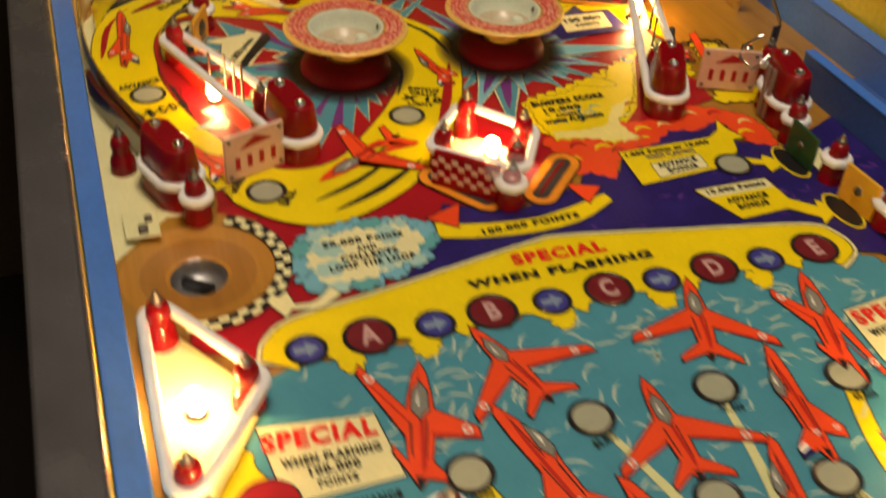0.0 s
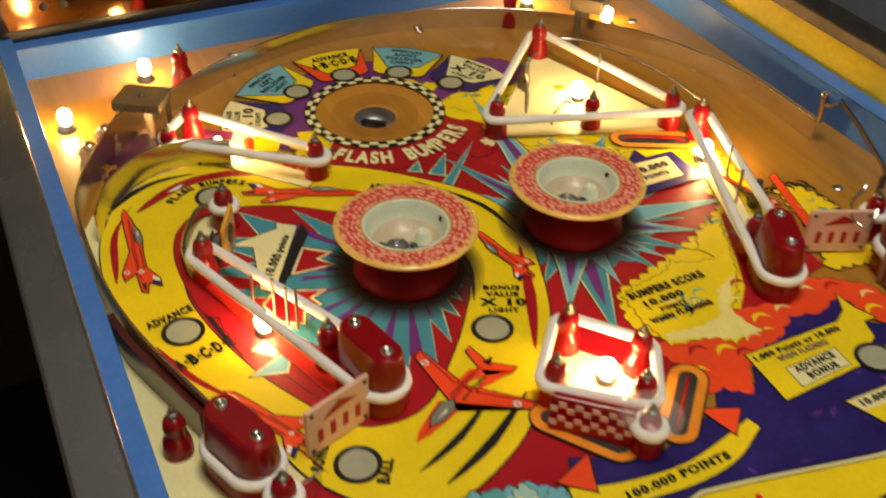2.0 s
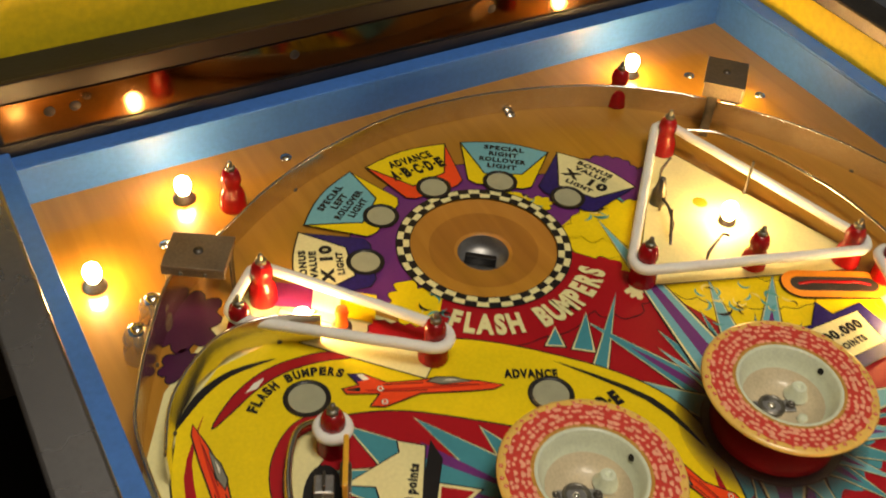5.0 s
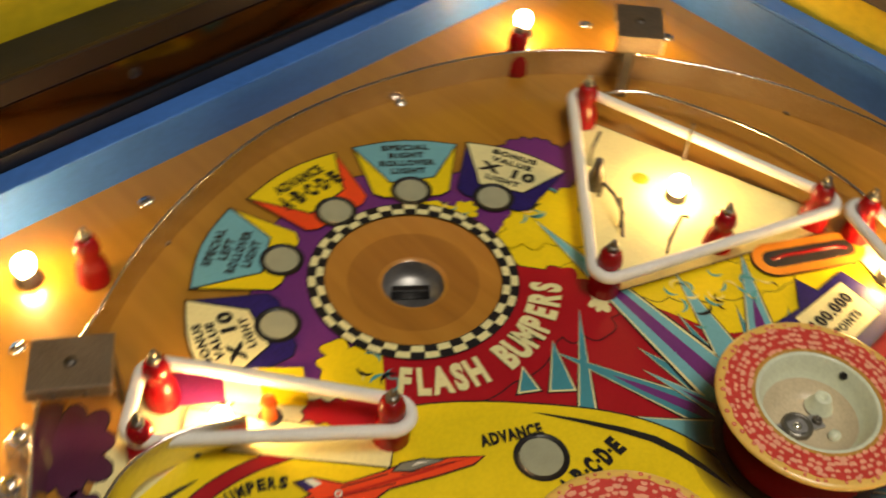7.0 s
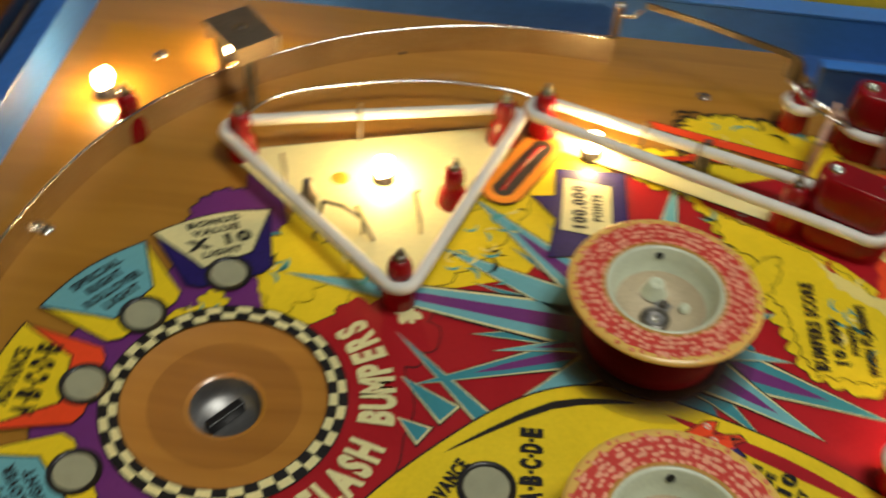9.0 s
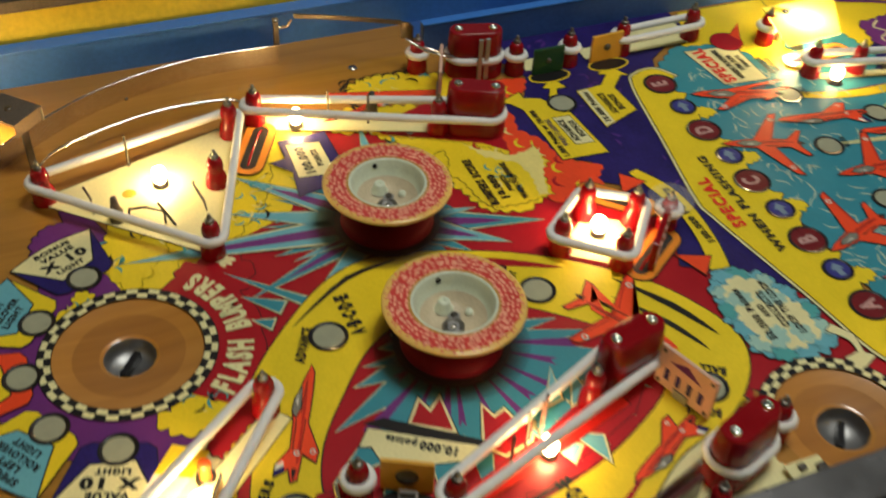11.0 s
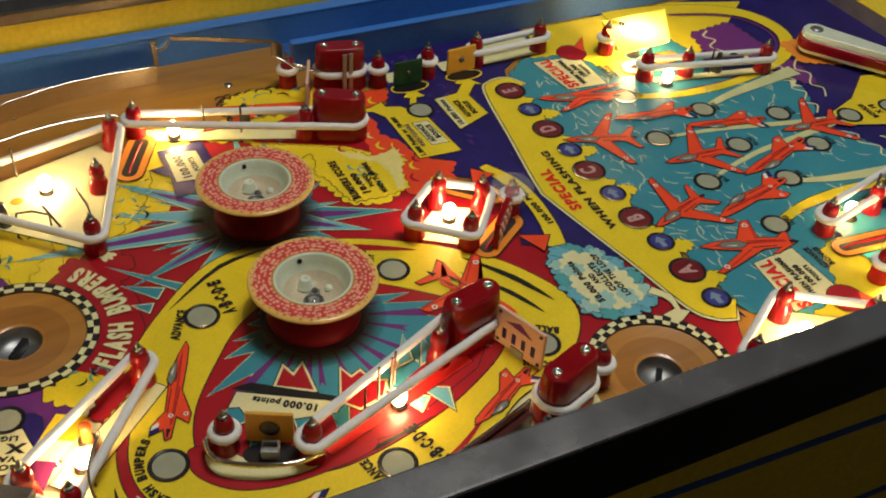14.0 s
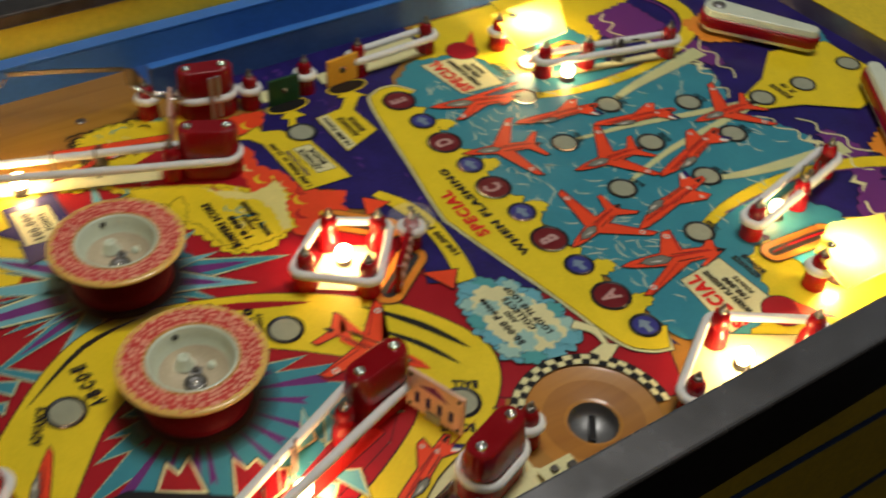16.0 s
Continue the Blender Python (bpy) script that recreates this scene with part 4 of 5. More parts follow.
# ---- posts, rubbers, blocks ----
def red_post(x, y, h=27.0, r=1.0, label="red star post with a steel screw tip"):
    ob = thing("post", x, y, label, "post", "red posts")
    prof = [(0, 0), (7.6, 0), (7.8, 1.5), (7.2, 9), (6.4, 12), (5.2, 14.2), (5.0, 17.5), (5.8, 18.8), (5.6, 22), (4.6, 25.4), (2.8, 26.8), (0, 27)]
    part("body", lathe([(a * r, z * h / 27) for a, z in prof], 18), REDPL, ob, smooth=True)
    nut = part("nut", lathe([(0, h - 0.2), (3.0, h - 0.2), (3.0, h + 1.8), (2.4, h + 2.2), (0, h + 2.2)], 6), NUT, ob)
    part("screw", lathe([(1.5, h + 2), (1.4, h + 4.6), (1.0, h + 5.6), (0, h + 5.8)], 10), NUT, nut, "dull steel screw tip")
    return ob


POSTS = dict(tri_top=(366, 936), tri_low=(282, 846), tri_side=(398, 808), lane=(408, 788), band_high=(92, 922), band_low=(152, 847), guide=(84, 818), sling_high=(60, 776), sling_low=(98, 680), cube_a=(240, 611), cube_b=(224, 584), cube_c=(215, 641), cube_d=(190, 611), lane_low=(358, 668), right_a=(412, 583), right_b=(410, 538), right_c=(412, 490), right_d=(415, 424), right_e=(390, 368), gate=(437, 654), rs_a=(337, 361), rs_b=(311, 251), left_e=(50, 362), ls_a=(106, 362), ls_b=(129, 264), tl_a=(15, 505), tl_b=(46, 455), tl_c=(14, 408), left_a=(46, 597), back_l=(105, 1000), back_r=(372, 994))
for k, (x, y) in POSTS.items():
    red_post(x, y)
for x, y in ((347, 829), (72, 902), (13, 655), (330, 322), (112, 310)):
    red_post(x, y, 24, 0.95, "red plastic lamp post with a steel cap")


def hull(pts):
    pts = sorted(set((round(a, 3), round(b, 3)) for a, b in pts))
    def half(seq):
        out = []
        for p in seq:
            while len(out) > 1 and (out[-1][0] - out[-2][0]) * (p[1] - out[-2][1]) - (out[-1][1] - out[-2][1]) * (p[0] - out[-2][0]) <= 0:
                out.pop()
            out.append(p)
        return out
    return half(pts)[:-1] + half(pts[::-1])[:-1]


def rubber(names, label="white rubber ring stretched round red posts", r=7.6, z=16.0, thick=2.9, extra=(), wide=()):
    pts = []
    for x, y in wide:
        pts += arc(x, y, 12.0, 0, 348, 29)
    for x, y in [POSTS[n] for n in names] + list(extra):
        pts += arc(x, y, r, 0, 348, 29)
    line = []
    loop = hull(pts)
    for a, b in zip(loop, loop[1:] + loop[:1]):
        n = max(1, int(math.dist(a, b) / 14))
        line += [(a[0] + (b[0] - a[0]) * i / n, a[1] + (b[1] - a[1]) * i / n, z + random.uniform(-0.25, 0.25)) for i in range(n)]
    return tagged(part("rubber_ring", tube(line, thick, True, 9), RUBBER), label, "rubber ring", "white rubber rings")


def block(x, y, turn, length=42.0, width=22.0, h=38.0):
    ob = thing("post_block", x, y, "deep red plastic post block with two chrome screws", "post block", "red post blocks", turn=turn)
    bm = bmesh.new()
    rows = []
    for f, g, z in ((1.14, 1.06, 0), (1.1, 1.04, 10), (0.92, 0.95, 13.5), (0.92, 0.95, 18.5), (1.04, 1.0, 21), (0.78, 0.96, h - 2), (0.72, 0.94, h - 0.5), (0.64, 0.91, h)):
        rr = width / 2 * f
        l = length / 2 * g - rr
        rows.append([bm.verts.new((p[0] * MM, p[1] * MM, z * MM)) for p in arc(l, 0, rr, -90, 90, 10) + arc(-l, 0, rr, 90, 270, 10)])
    for a, b in zip(rows, rows[1:]):
        for i in range(len(a)):
            j = (i + 1) % len(a)
            bm.faces.new((a[i], a[j], b[j], b[i])).smooth = True
    bm.faces.new(rows[-1])
    part("body", bm, REDPL, ob)
    for s in (-1, 1):
        part("screw", lathe([(3.2, h - 0.2), (3.0, h + 1.2), (1.4, h + 1.8), (1.2, h + 1.0), (0, h + 1.0)], 12, x=s * (length / 2 - 8)), CHROME, ob, "chrome screw head")
    return ob


BLOCKS = [(353, 642, 64), (423, 613, 76), (110, 653, -76), (37, 627, -70)]
for b in BLOCKS:
    block(*b)


def ends(x, y, turn, d=8.5):
    c, s = math.cos(radians(turn)) * d, math.sin(radians(turn)) * d
    return [(x + c, y + s), (x - c, y - s)]


rubber(["tri_top", "tri_low", "tri_side"])
rubber(["cube_a", "cube_b", "cube_c", "cube_d"])
rubber(["band_high", "band_low"], extra=[(76, 905)])
rubber(["right_c", "right_d"])
rubber(["rs_a", "rs_b"])
rubber(["ls_a", "ls_b"])
rubber(["tl_a", "tl_b", "tl_c"])
rubber(["lane"], "white rubber ring from a post to a red block", wide=ends(353, 642, 64))
rubber(["sling_high"], "white rubber ring from a post to a red block", wide=ends(110, 653, -76))
for b in BLOCKS[1:2] + BLOCKS[3:]:
    rubber([], "white rubber ring round a red block", r=12.0, extra=ends(*b))
for n in ("right_a", "right_b", "right_e", "left_e", "left_a", "guide", "gate"):
    rubber([n], "small white rubber ring round a red post", r=6.6)

# clear-topped post by the lit cube
ob = red_post(214, 565, 25, 0.95, "red post under a clear plastic star washer")
part("star_washer", lathe([(0, 29), (8, 28.6), (13, 27.2), (15.5, 24.6), (15.2, 24.0), (12.6, 26.4), (0, 28.2)], 28), CLEAR, ob, "clear plastic washer", smooth=True)
POSTS["cube_e"] = (214, 565)
rubber(["cube_e"], "small white rubber ring round a red post", r=6.8)
ob = thing("checkered_target", 194, 583, "red and white checkered target below the lit cube", "target", turn=-42)
part("panel", box(-20, -2, 1, 20, 2, 24, 0.8), REDPL, ob)
for i in range(10):
    for j in range(2):
        part("checker", box(-20 + 4 * i, -2.7, 6 + (i % 2) * 3.2 + j * 9, -16.4 + 4 * i, -2.05, 9 + (i % 2) * 3.2 + j * 9), PINKPL, ob)


# ---- bumpers ----
BUMPRED = mat("deep_red_bumper_plastic", (0.095, 0.0015, 0.006), 0.6, scale=80)
BUMPRED.node_tree.nodes["Principled BSDF"].inputs["Specular IOR Level"].default_value = 0.12


def darkened_film():
    """Clear protective film, darker towards the bumper that it lies round."""
    m = mat("dark_centred_clear_film", (0.030, 0.026, 0.030), 0.45, vary=0.3, scale=40)
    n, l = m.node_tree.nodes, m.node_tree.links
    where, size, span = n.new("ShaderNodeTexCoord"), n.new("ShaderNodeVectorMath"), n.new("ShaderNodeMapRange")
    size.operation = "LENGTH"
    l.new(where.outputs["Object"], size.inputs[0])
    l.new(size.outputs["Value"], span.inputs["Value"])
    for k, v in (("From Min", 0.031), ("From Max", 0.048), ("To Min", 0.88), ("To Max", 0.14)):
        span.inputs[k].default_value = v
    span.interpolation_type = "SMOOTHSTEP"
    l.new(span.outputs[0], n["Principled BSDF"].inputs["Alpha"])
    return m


FILM = darkened_film()


def bumper(x, y):
    ob = thing("pop_bumper", x, y, "pop bumper with yellow and red patterned cap, cap centre open", "bumper", "pop bumpers")
    part("film", flat([arc(0, 0, 45.5, 0, 356, 89)], 2.2), FILM, ob, "clear protective film, darker towards the bumper")
    part("skirt", lathe([(28.8, 2.3), (30, 3.6), (29.6, 7), (27.5, 11), (22, 13.6), (15, 14.4)], 40), BUMPRED, ob, "deep red plastic skirt", smooth=True)
    part("neck", lathe([(12.5, 8), (12.5, 17), (17, 19.2), (22, 21.8), (25.8, 26.6), (34, 29.5)], 40), CAPYEL, ob, smooth=True)
    cap = part("cap", lathe([(24.6, 26.2), (34, 29.6), (40, 32.2), (40.6, 33.2), (40, 34.2), (38, 34.6), (25.5, 33.8), (24.4, 33.6)], 56), CAPYEL, ob, smooth=True)
    cup = part("cup", lathe([(24.6, 33.9), (23.6, 34.3), (22.8, 33.4), (21.6, 28.5), (19.2, 23.6), (15.6, 20.0), (11.8, 17.8), (0, 17.0)], 48), CAPWHITE, ob, "ivory inner cup", smooth=True)
    part("cup_floor", lathe([(19.0, 23.7), (15.4, 20.15), (11.6, 18.0), (0, 17.2)], 40), CUPBROWN, cup, "heat-browned cup floor", smooth=True)
    hole = part("cup_hole", lathe([(1.7, 0), (0, 0.1)], 12), BLACK, cup)
    hole.matrix_basis = pose(0.0216, 0.001, 0.0305, 0, -68, 0)
    part("socket", lathe([(6.4, 17.4), (6.4, 19.6), (5.4, 20.4), (4.6, 20.2), (4.3, 18.2), (0, 18.0)], 18, x=-4.5, y=1.6), NUT, cup, "dull metal lamp socket", smooth=True)
    part("contact", lathe([(2.2, 18.1), (1.6, 19.6), (0, 19.9)], 10, x=-4.5, y=1.6), CHROME, cup)
    strap = part("bracket", box(-11.5, -3.4, 17.9, 11.5, 3.4, 18.9, 0.4), STEEL, cup)
    strap.matrix_basis = pose(-0.0045, 0.0016, 0, 0, 0, -24)
    for sx in (-9.2, 9.2):
        part("bracket_screw", lathe([(2.2, 18.9), (1.9, 20.2), (0.9, 20.3), (0.8, 19.8), (0, 19.8)], 10, x=sx), DARKSTEEL, strap)
    part("screw_boss", lathe([(6.0, 18.6), (4.4, 21), (3.6, 24.4), (3.2, 25), (1.4, 25), (1.2, 23.6), (0, 23.6)], 18, x=11, y=1.5), CAPWHITE, cup, smooth=True)
    part("screw_boss", lathe([(2.6, 18.4), (2.2, 20.6), (0, 20.8)], 12, x=3, y=-11), CAPWHITE, cup, smooth=True)
    part("heat_ring", lathe([(26.2, 34.02), (25.0, 34.05), (24.7, 34.0)], 48), BROWNED, cap, "browned edge round the cup")
    # raised print: coral cells packed over a red band
    rng, bm = random.Random(7), bmesh.new()
    zf = lambda r: 33.85 + (r - 25.5) * (0.8 / 12.5) + 0.06
    for k in range(96):
        a0, a1 = 2 * math.pi * k / 96, 2 * math.pi * (k + 1) / 96
        o0, o1 = (36.6 + 0.5 * math.sin(24 * t) for t in (a0, a1))
        ring = [bm.verts.new(Vector((r * math.cos(t), r * math.sin(t), zf(r) + 0.02)) * MM) for r, t in ((26.0, a0), (o0, a0), (o1, a1), (26.0, a1))]
        bm.faces.new(ring).material_index = 0
    for r, n, w in ((27.3, 50, 1.5), (30.2, 54, 1.56), (33.0, 58, 1.52), (35.6, 62, 1.3), (38.0, 46, 0.85)):
        for i in range(n):
            a = 2 * math.pi * (i + 0.5 * (int(r) % 2)) / n + rng.uniform(-0.04, 0.04)
            rr = r + rng.uniform(-0.6, 0.6)
            cx, cy, s = rr * math.cos(a), rr * math.sin(a), w * rng.uniform(0.65, 1.25)
            for f, lift, slot_no in ((1.0, 0.05, 1),) if r < 37 else ((1.0, 0.05, 0), (0.5, 0.1, 1)):
                vo = [bm.verts.new(Vector((cx + f * s * math.cos(t), cy + f * s * math.sin(t), zf(rr) + lift)) * MM) for t in (2 * math.pi * j / 7 + a for j in range(7))]
                bm.faces.new(vo).material_index = slot_no
    part("cell_print", bm, [CAPRED, CAPPINK], cap, "red cell pattern printed on the cap rim")
    return ob


bumper(*B1)
bumper(*B2)


# ---- lamps ----
def bulb(x, y, z=9.0, material=None, socket=True):
    ob = thing("lamp", x, y, "small lit incandescent bulb in a metal socket", "lamp", "playfield bulbs")
    if socket:
        part("socket", lathe([(0, 0), (6.5, 0), (6.5, 1.2), (5.0, 1.6), (4.8, z - 4), (0, z - 4)], 16), DARKSTEEL, ob)
    part("bulb", lathe([(3.2, z - 4), (4.4, z - 1), (4.8, z + 2), (4.0, z + 5), (2.0, z + 6.8), (0, z + 7)], 14), material or BULB, ob, "glowing glass bulb", smooth=True)
    return ob


for x, y in ((17, 969), (82, 1018), (402, 1018), (358, 864), (101, 892), (394, 762), (221, 611), (23, 455)):
    bulb(x, y)
for x, y in ((376, 346), (46, 344)):
    bulb(x, y, 13, BULBHOT)
for x, y in ((75, 717), (446, 964)):
    bulb(x, y, 8, BULBDIM)
for x, y in ((322, 348), (112, 332)):
    bulb(x, y, 8, BULBSOFT)


# ---- metalwork ----
def metal(name, bm, label, category, material=None, group=""):
    return tagged(part(name, bm, material or CHROME, smooth=False), label, category, group)


ARCH = smooth_line([(478, 752), (479, 800), (474, 840), (458, 888), (434, 928), (404, 964), (366, 992), (322, 1010), (267, 1021), (215, 1021), (160, 1006), (120, 987), (92, 968), (72, 955)], False, 5)


def steel_guide(name, line, z0, z1, thick, label):
    ob = tagged(new(name), label, "ball guide", "steel guides")
    part("strip", ribbon(line, z0, z1, thick), GUIDESTEEL, ob)
    part("top_edge", tube([(x, y, z1 + 0.2) for x, y in line], thick * 0.62, sides=7), CHROME, ob, "bright rolled top edge")
    for k in (len(line) // 5, 4 * len(line) // 5):
        part("rivet", lathe([(1.6, z0), (1.5, z0 + 1.2), (0, z0 + 1.6)], 8, x=line[k][0], y=line[k][1]), DARKSTEEL, ob)
    return ob


GUIDESTEEL = mat("smoky_polished_steel", (0.74, 0.69, 0.61), 0.2, 1.0, vary=0.12, scale=40)
steel_guide("ball_arch", ARCH, 0.2, 16, 1.3, "polished steel arch strip round the top of the playfield")
steel_guide("ball_guide", smooth_line([(66, 950), (46, 931), (28, 902), (14, 874), (5, 848), (3, 810), (4, 770), (8, 736), (15, 706), (24, 677), (31, 656)], False, 5), 0.6, 24, 1.4, "polished steel guide strip along the outer lane")
# Made-up strip that gives the lane guide's outer face its dark maroon.
ob = tagged(new("guide_backing"), "dark red strip added behind the outer lane guide", "rail")
part("rail", ribbon(smooth_line([(2.5, 745), (6, 724), (12.5, 702), (21.5, 674), (27, 657)], False, 5), 0.6, 18, 3.6), mat("dark_red_backing", (0.075, 0.008, 0.006), 0.3, vary=0.3, scale=70, coat=0.5), ob)
steel_guide("ball_guide", smooth_line([(106, 880), (82, 891), (54, 888), (26, 864), (12, 832)], False, 5), 1.5, 20, 1.2, "polished steel guide strip above the loop lane")
metal("wire_guide", tube(smooth_line([(370, 944, 10), (398, 928, 12), (416, 892, 12), (427, 846, 12), (428, 802, 10), (424, 790, 4)], False, 5), 1.1, sides=6), "thin steel wire guide beside the bulb triangle", "wire guide")
metal("ball_guide", ribbon(smooth_line([(46, 596), (66, 606)], False, 3), 1, 14, 1.2), "short steel guide strip", "ball guide")
metal("wire_guide", tube(smooth_line([(88, 828, 9), (72, 828, 11), (60, 812, 11), (52, 790, 11), (54, 772, 9)], False, 5), 1.7, sides=6), "bent steel wire guard behind the amber target", "wire guide")
metal("wire_gate", tube([(436, 664, 30), (414, 654, 30), (404, 641, 29), (410, 633, 24), (434, 650, 22)], 1.0, sides=6), "bent steel wire ball gate", "wire gate")
ob = thing("gate_bracket", 480, 752, "steel one-way gate bracket screwed beside the shooter lane", "bracket")
part("plate", box(-1.2, -2.2, 15.5, 1.2, 2.2, 37, 0.5), DARKSTEEL, ob)
part("arm", ribbon([(0, -14), (-12, -44), (-33, -88)], 36.5, 40, 1.2), DARKSTEEL, ob)
part("foot", ribbon([(-33, -88), (-36, -93), (-42, -94)], 25, 39, 1.2), DARKSTEEL, ob)
part("spring", tube([(0, -2, 30), (-3, -8, 32), (-1, -12, 36)], 1.0, sides=6), CHROME, ob)
part("screw", lathe([(2.6, 36), (2.4, 37.6), (0, 38)], 10), CHROME, ob)


def cover(x, y, turn, h, lip, drop):
    ob = thing("gate_cover", x, y, "bent steel lamp cover plate on legs over the arch", "bracket", "steel covers", turn=turn)
    part("top", box(-16, -13, h - 1.4, 16, 13, h, 0.4), COVERSTEEL, ob)
    part("front", box(-16, -13, h - drop, 16, -11.8, h - 1.4, 0.3), lip, ob)
    for sx in (-15.4, 14.2):
        part("side", box(sx, -11.6, h - drop, sx + 1.2, 12, h - 1.4, 0.3), COVERSTEEL, ob)
        part("leg", box(sx, 2, 0, sx + 1.2, 8, h - drop + 1, 0.3), DARKSTEEL, ob)
    if lip is COVERSTEEL:
        # Side plate coloured cream: the bulbs' light put into its colour.
        part("back_plate", box(-15.2, -10, 0.3, -14.2, 8, h - drop - 0.2, 0.3), TAG_LITPLATE, ob, "plate in pale cream that stands in for lamp light")
    part("screw", lathe([(2.6, h), (2.2, h + 1.0), (0, h + 1.2)], 12), DARKSTEEL, ob)
    for sx in (-6, 6):
        b = part("rivet", lathe([(1.2, 0), (0.9, 0.7), (0, 0.8)], 10), DARKSTEEL, ob)
        b.matrix_basis = pose(sx * MM, -13 * MM, (h - drop * 0.7) * MM, 90)
    return ob


COVERSTEEL = mat("dull_zinc_plate", (0.29, 0.225, 0.16), 0.4, 0.8, vary=0.18, scale=60)
# Cream of the second cover's lip, and of the plate painted as lamp-lit.
TAG_LITPLATE = mat("cream_tag_and_lit_plate", (0.7, 0.6, 0.35), 0.4)
cover(65, 937, -33, 33, COVERSTEEL, 6)
cover(416, 946, 44, 41, TAG_LITPLATE, 11)
SMOKY = mat("smoky_clear_plastic", (0.42, 0.30, 0.16), 0.08, vary=0.1, alpha=0.5, coat=0.5)
for x, y in ((24, 912), (37, 929)):
    ob = thing("clear_post", x, y, "clear smoky plastic post with a chrome cap beside the orbit lane", "post", "clear posts")
    part("body", lathe([(8.5, 0), (8.2, 6), (6.6, 9), (7.6, 13), (6, 17), (0, 18)], 16), SMOKY, ob, smooth=True)
    part("core", lathe([(2.6, 0.4), (2.6, 16), (0, 16.4)], 10), CHROME, ob, "bright metal core")
    part("cap", lathe([(4.4, 17.2), (4.0, 19.4), (2.2, 20.6), (0, 20.8)], 12), CHROME, ob, "chrome cap nut", smooth=True)

# switch leaves inside rubbers
for pts in ([(342, 909, 0), (342, 909, 14), (350, 912, 18)], [(328, 890, 0), (327, 888, 12), (323, 878, 14), (319, 868, 11), (319, 868, 0)], [(315, 862, 0), (318, 871, 20)], [(323, 841, 0), (324, 842, 9), (336, 846, 15), (340, 845, 13)], [(385, 880, 0), (385, 880, 26)], [(394, 738, 0), (394, 738, 26)], [(382, 712, 0), (382, 712, 26)], [(88, 716, 0), (88, 716, 28)], [(84, 726, 0), (84, 726, 28)], [(76, 738, 0), (76, 738, 24)], [(92, 712, 0), (92, 712, 28)], [(324, 300, 0), (324, 300, 26)], [(122, 300, 0), (122, 300, 26)], [(326, 284, 0), (326, 284, 16), (320, 276, 18)], [(120, 284, 0), (120, 284, 16), (126, 276, 18)]):
    metal("switch_leaf", tube(pts, 0.9, sides=6), "thin steel switch leaf standing inside a rubber ring", "switch leaf", DARKSTEEL, "switch leaves")
for x, y in ((331, 896), (392, 706), (324, 292), (120, 292)):
    metal("switch_post", lathe([(0, 0), (4.6, 0), (4.4, 10), (3, 13), (2, 20), (0, 21)], 12, x=x, y=y), "small dark post inside a rubber ring", "post", DARKSTEEL, "dark posts")
# cream printed pads under the rubbers
art("cream_pad", [(366, 944), (277, 843), (400, 800), (408, 812)], CREAM, 13.0, 0.6)
art("cream_pad", [(412, 780), (396, 782), (356, 668), (368, 662)], CREAM, 13.0, 0.6)
art("cream_pad", [(84, 898), (142, 836), (153, 846), (97, 911)], CREAM, 13.2, 0.6)
art("magenta_area", [(90, 917), (98, 933), (119, 919), (111, 904)], mat("magenta_paint", (0.20, 0.018, 0.12), 0.4, coat=0.18), 13.0)
art("white_area", [(111, 904), (119, 919), (131, 910), (122, 893)], WHITE, 13.1)
art("yellow_area", [(122, 893), (131, 910), (146, 898), (136, 880)], YELLOW, 13.05)
art("red_area", bumpy([(128, 876), (136, 884), (158, 868), (164, 852), (150, 850)], 1.6, 7, 71), RED, 13.15, 0.5)
PEG = translucent("amber_peg_plastic", (0.75, 0.22, 0.03), 0.5)
for x, y in ((120, 886),):
    ob = thing("switch_peg", x, y, "small amber plastic switch peg inside a rubber ring", "peg", "amber pegs")
    part("peg", lathe([(3.6, 0), (3.0, 8), (3.6, 11), (3.0, 14), (0, 14.4)], 14), PEG, ob, smooth=True)
    part("foot", lathe([(5.4, 0), (5.2, 2), (0, 2.2)], 14), DARKSTEEL, ob)
art("red_pad", [(66, 772), (56, 766), (90, 660), (104, 664)], REDPRINT, 13.3, 0.6)
art("cream_pad", [(336, 358), (328, 356), (306, 256), (316, 252)], CREAM, 13.0, 0.5)
art("cream_pad", [(106, 358), (114, 356), (134, 262), (124, 258)], CREAM, 13.0, 0.5)
art("cream_pad", [(6, 510), (18, 514), (54, 456), (18, 398), (6, 400)], CREAM, 13.0, 0.5)
art("cream_pad", [(408, 490), (408, 424), (440, 424), (436, 490)], CREAM, 13.0, 0.5)
art("cream_pad", [(240, 611), (224, 584), (190, 611), (213, 645)], CREAM, 13.3)
art("cream_pad", smooth_line([(84, 830), (70, 829), (59, 816), (52, 796), (52, 776), (60, 770), (64, 790), (70, 808), (82, 818)], True, 4), CREAM, 13.0, 0.5)
for x, y in ((415, 560), (416, 508)):
    art("cream_pad", [(x - 6, y - 14), (x + 9, y - 14), (x + 9, y + 14), (x - 6, y + 14)], CREAM, 13.0, 0.5)
art("brown_spot", arc(355, 885, 4.5, 0, 340, 17), ORANGEPL, 14)


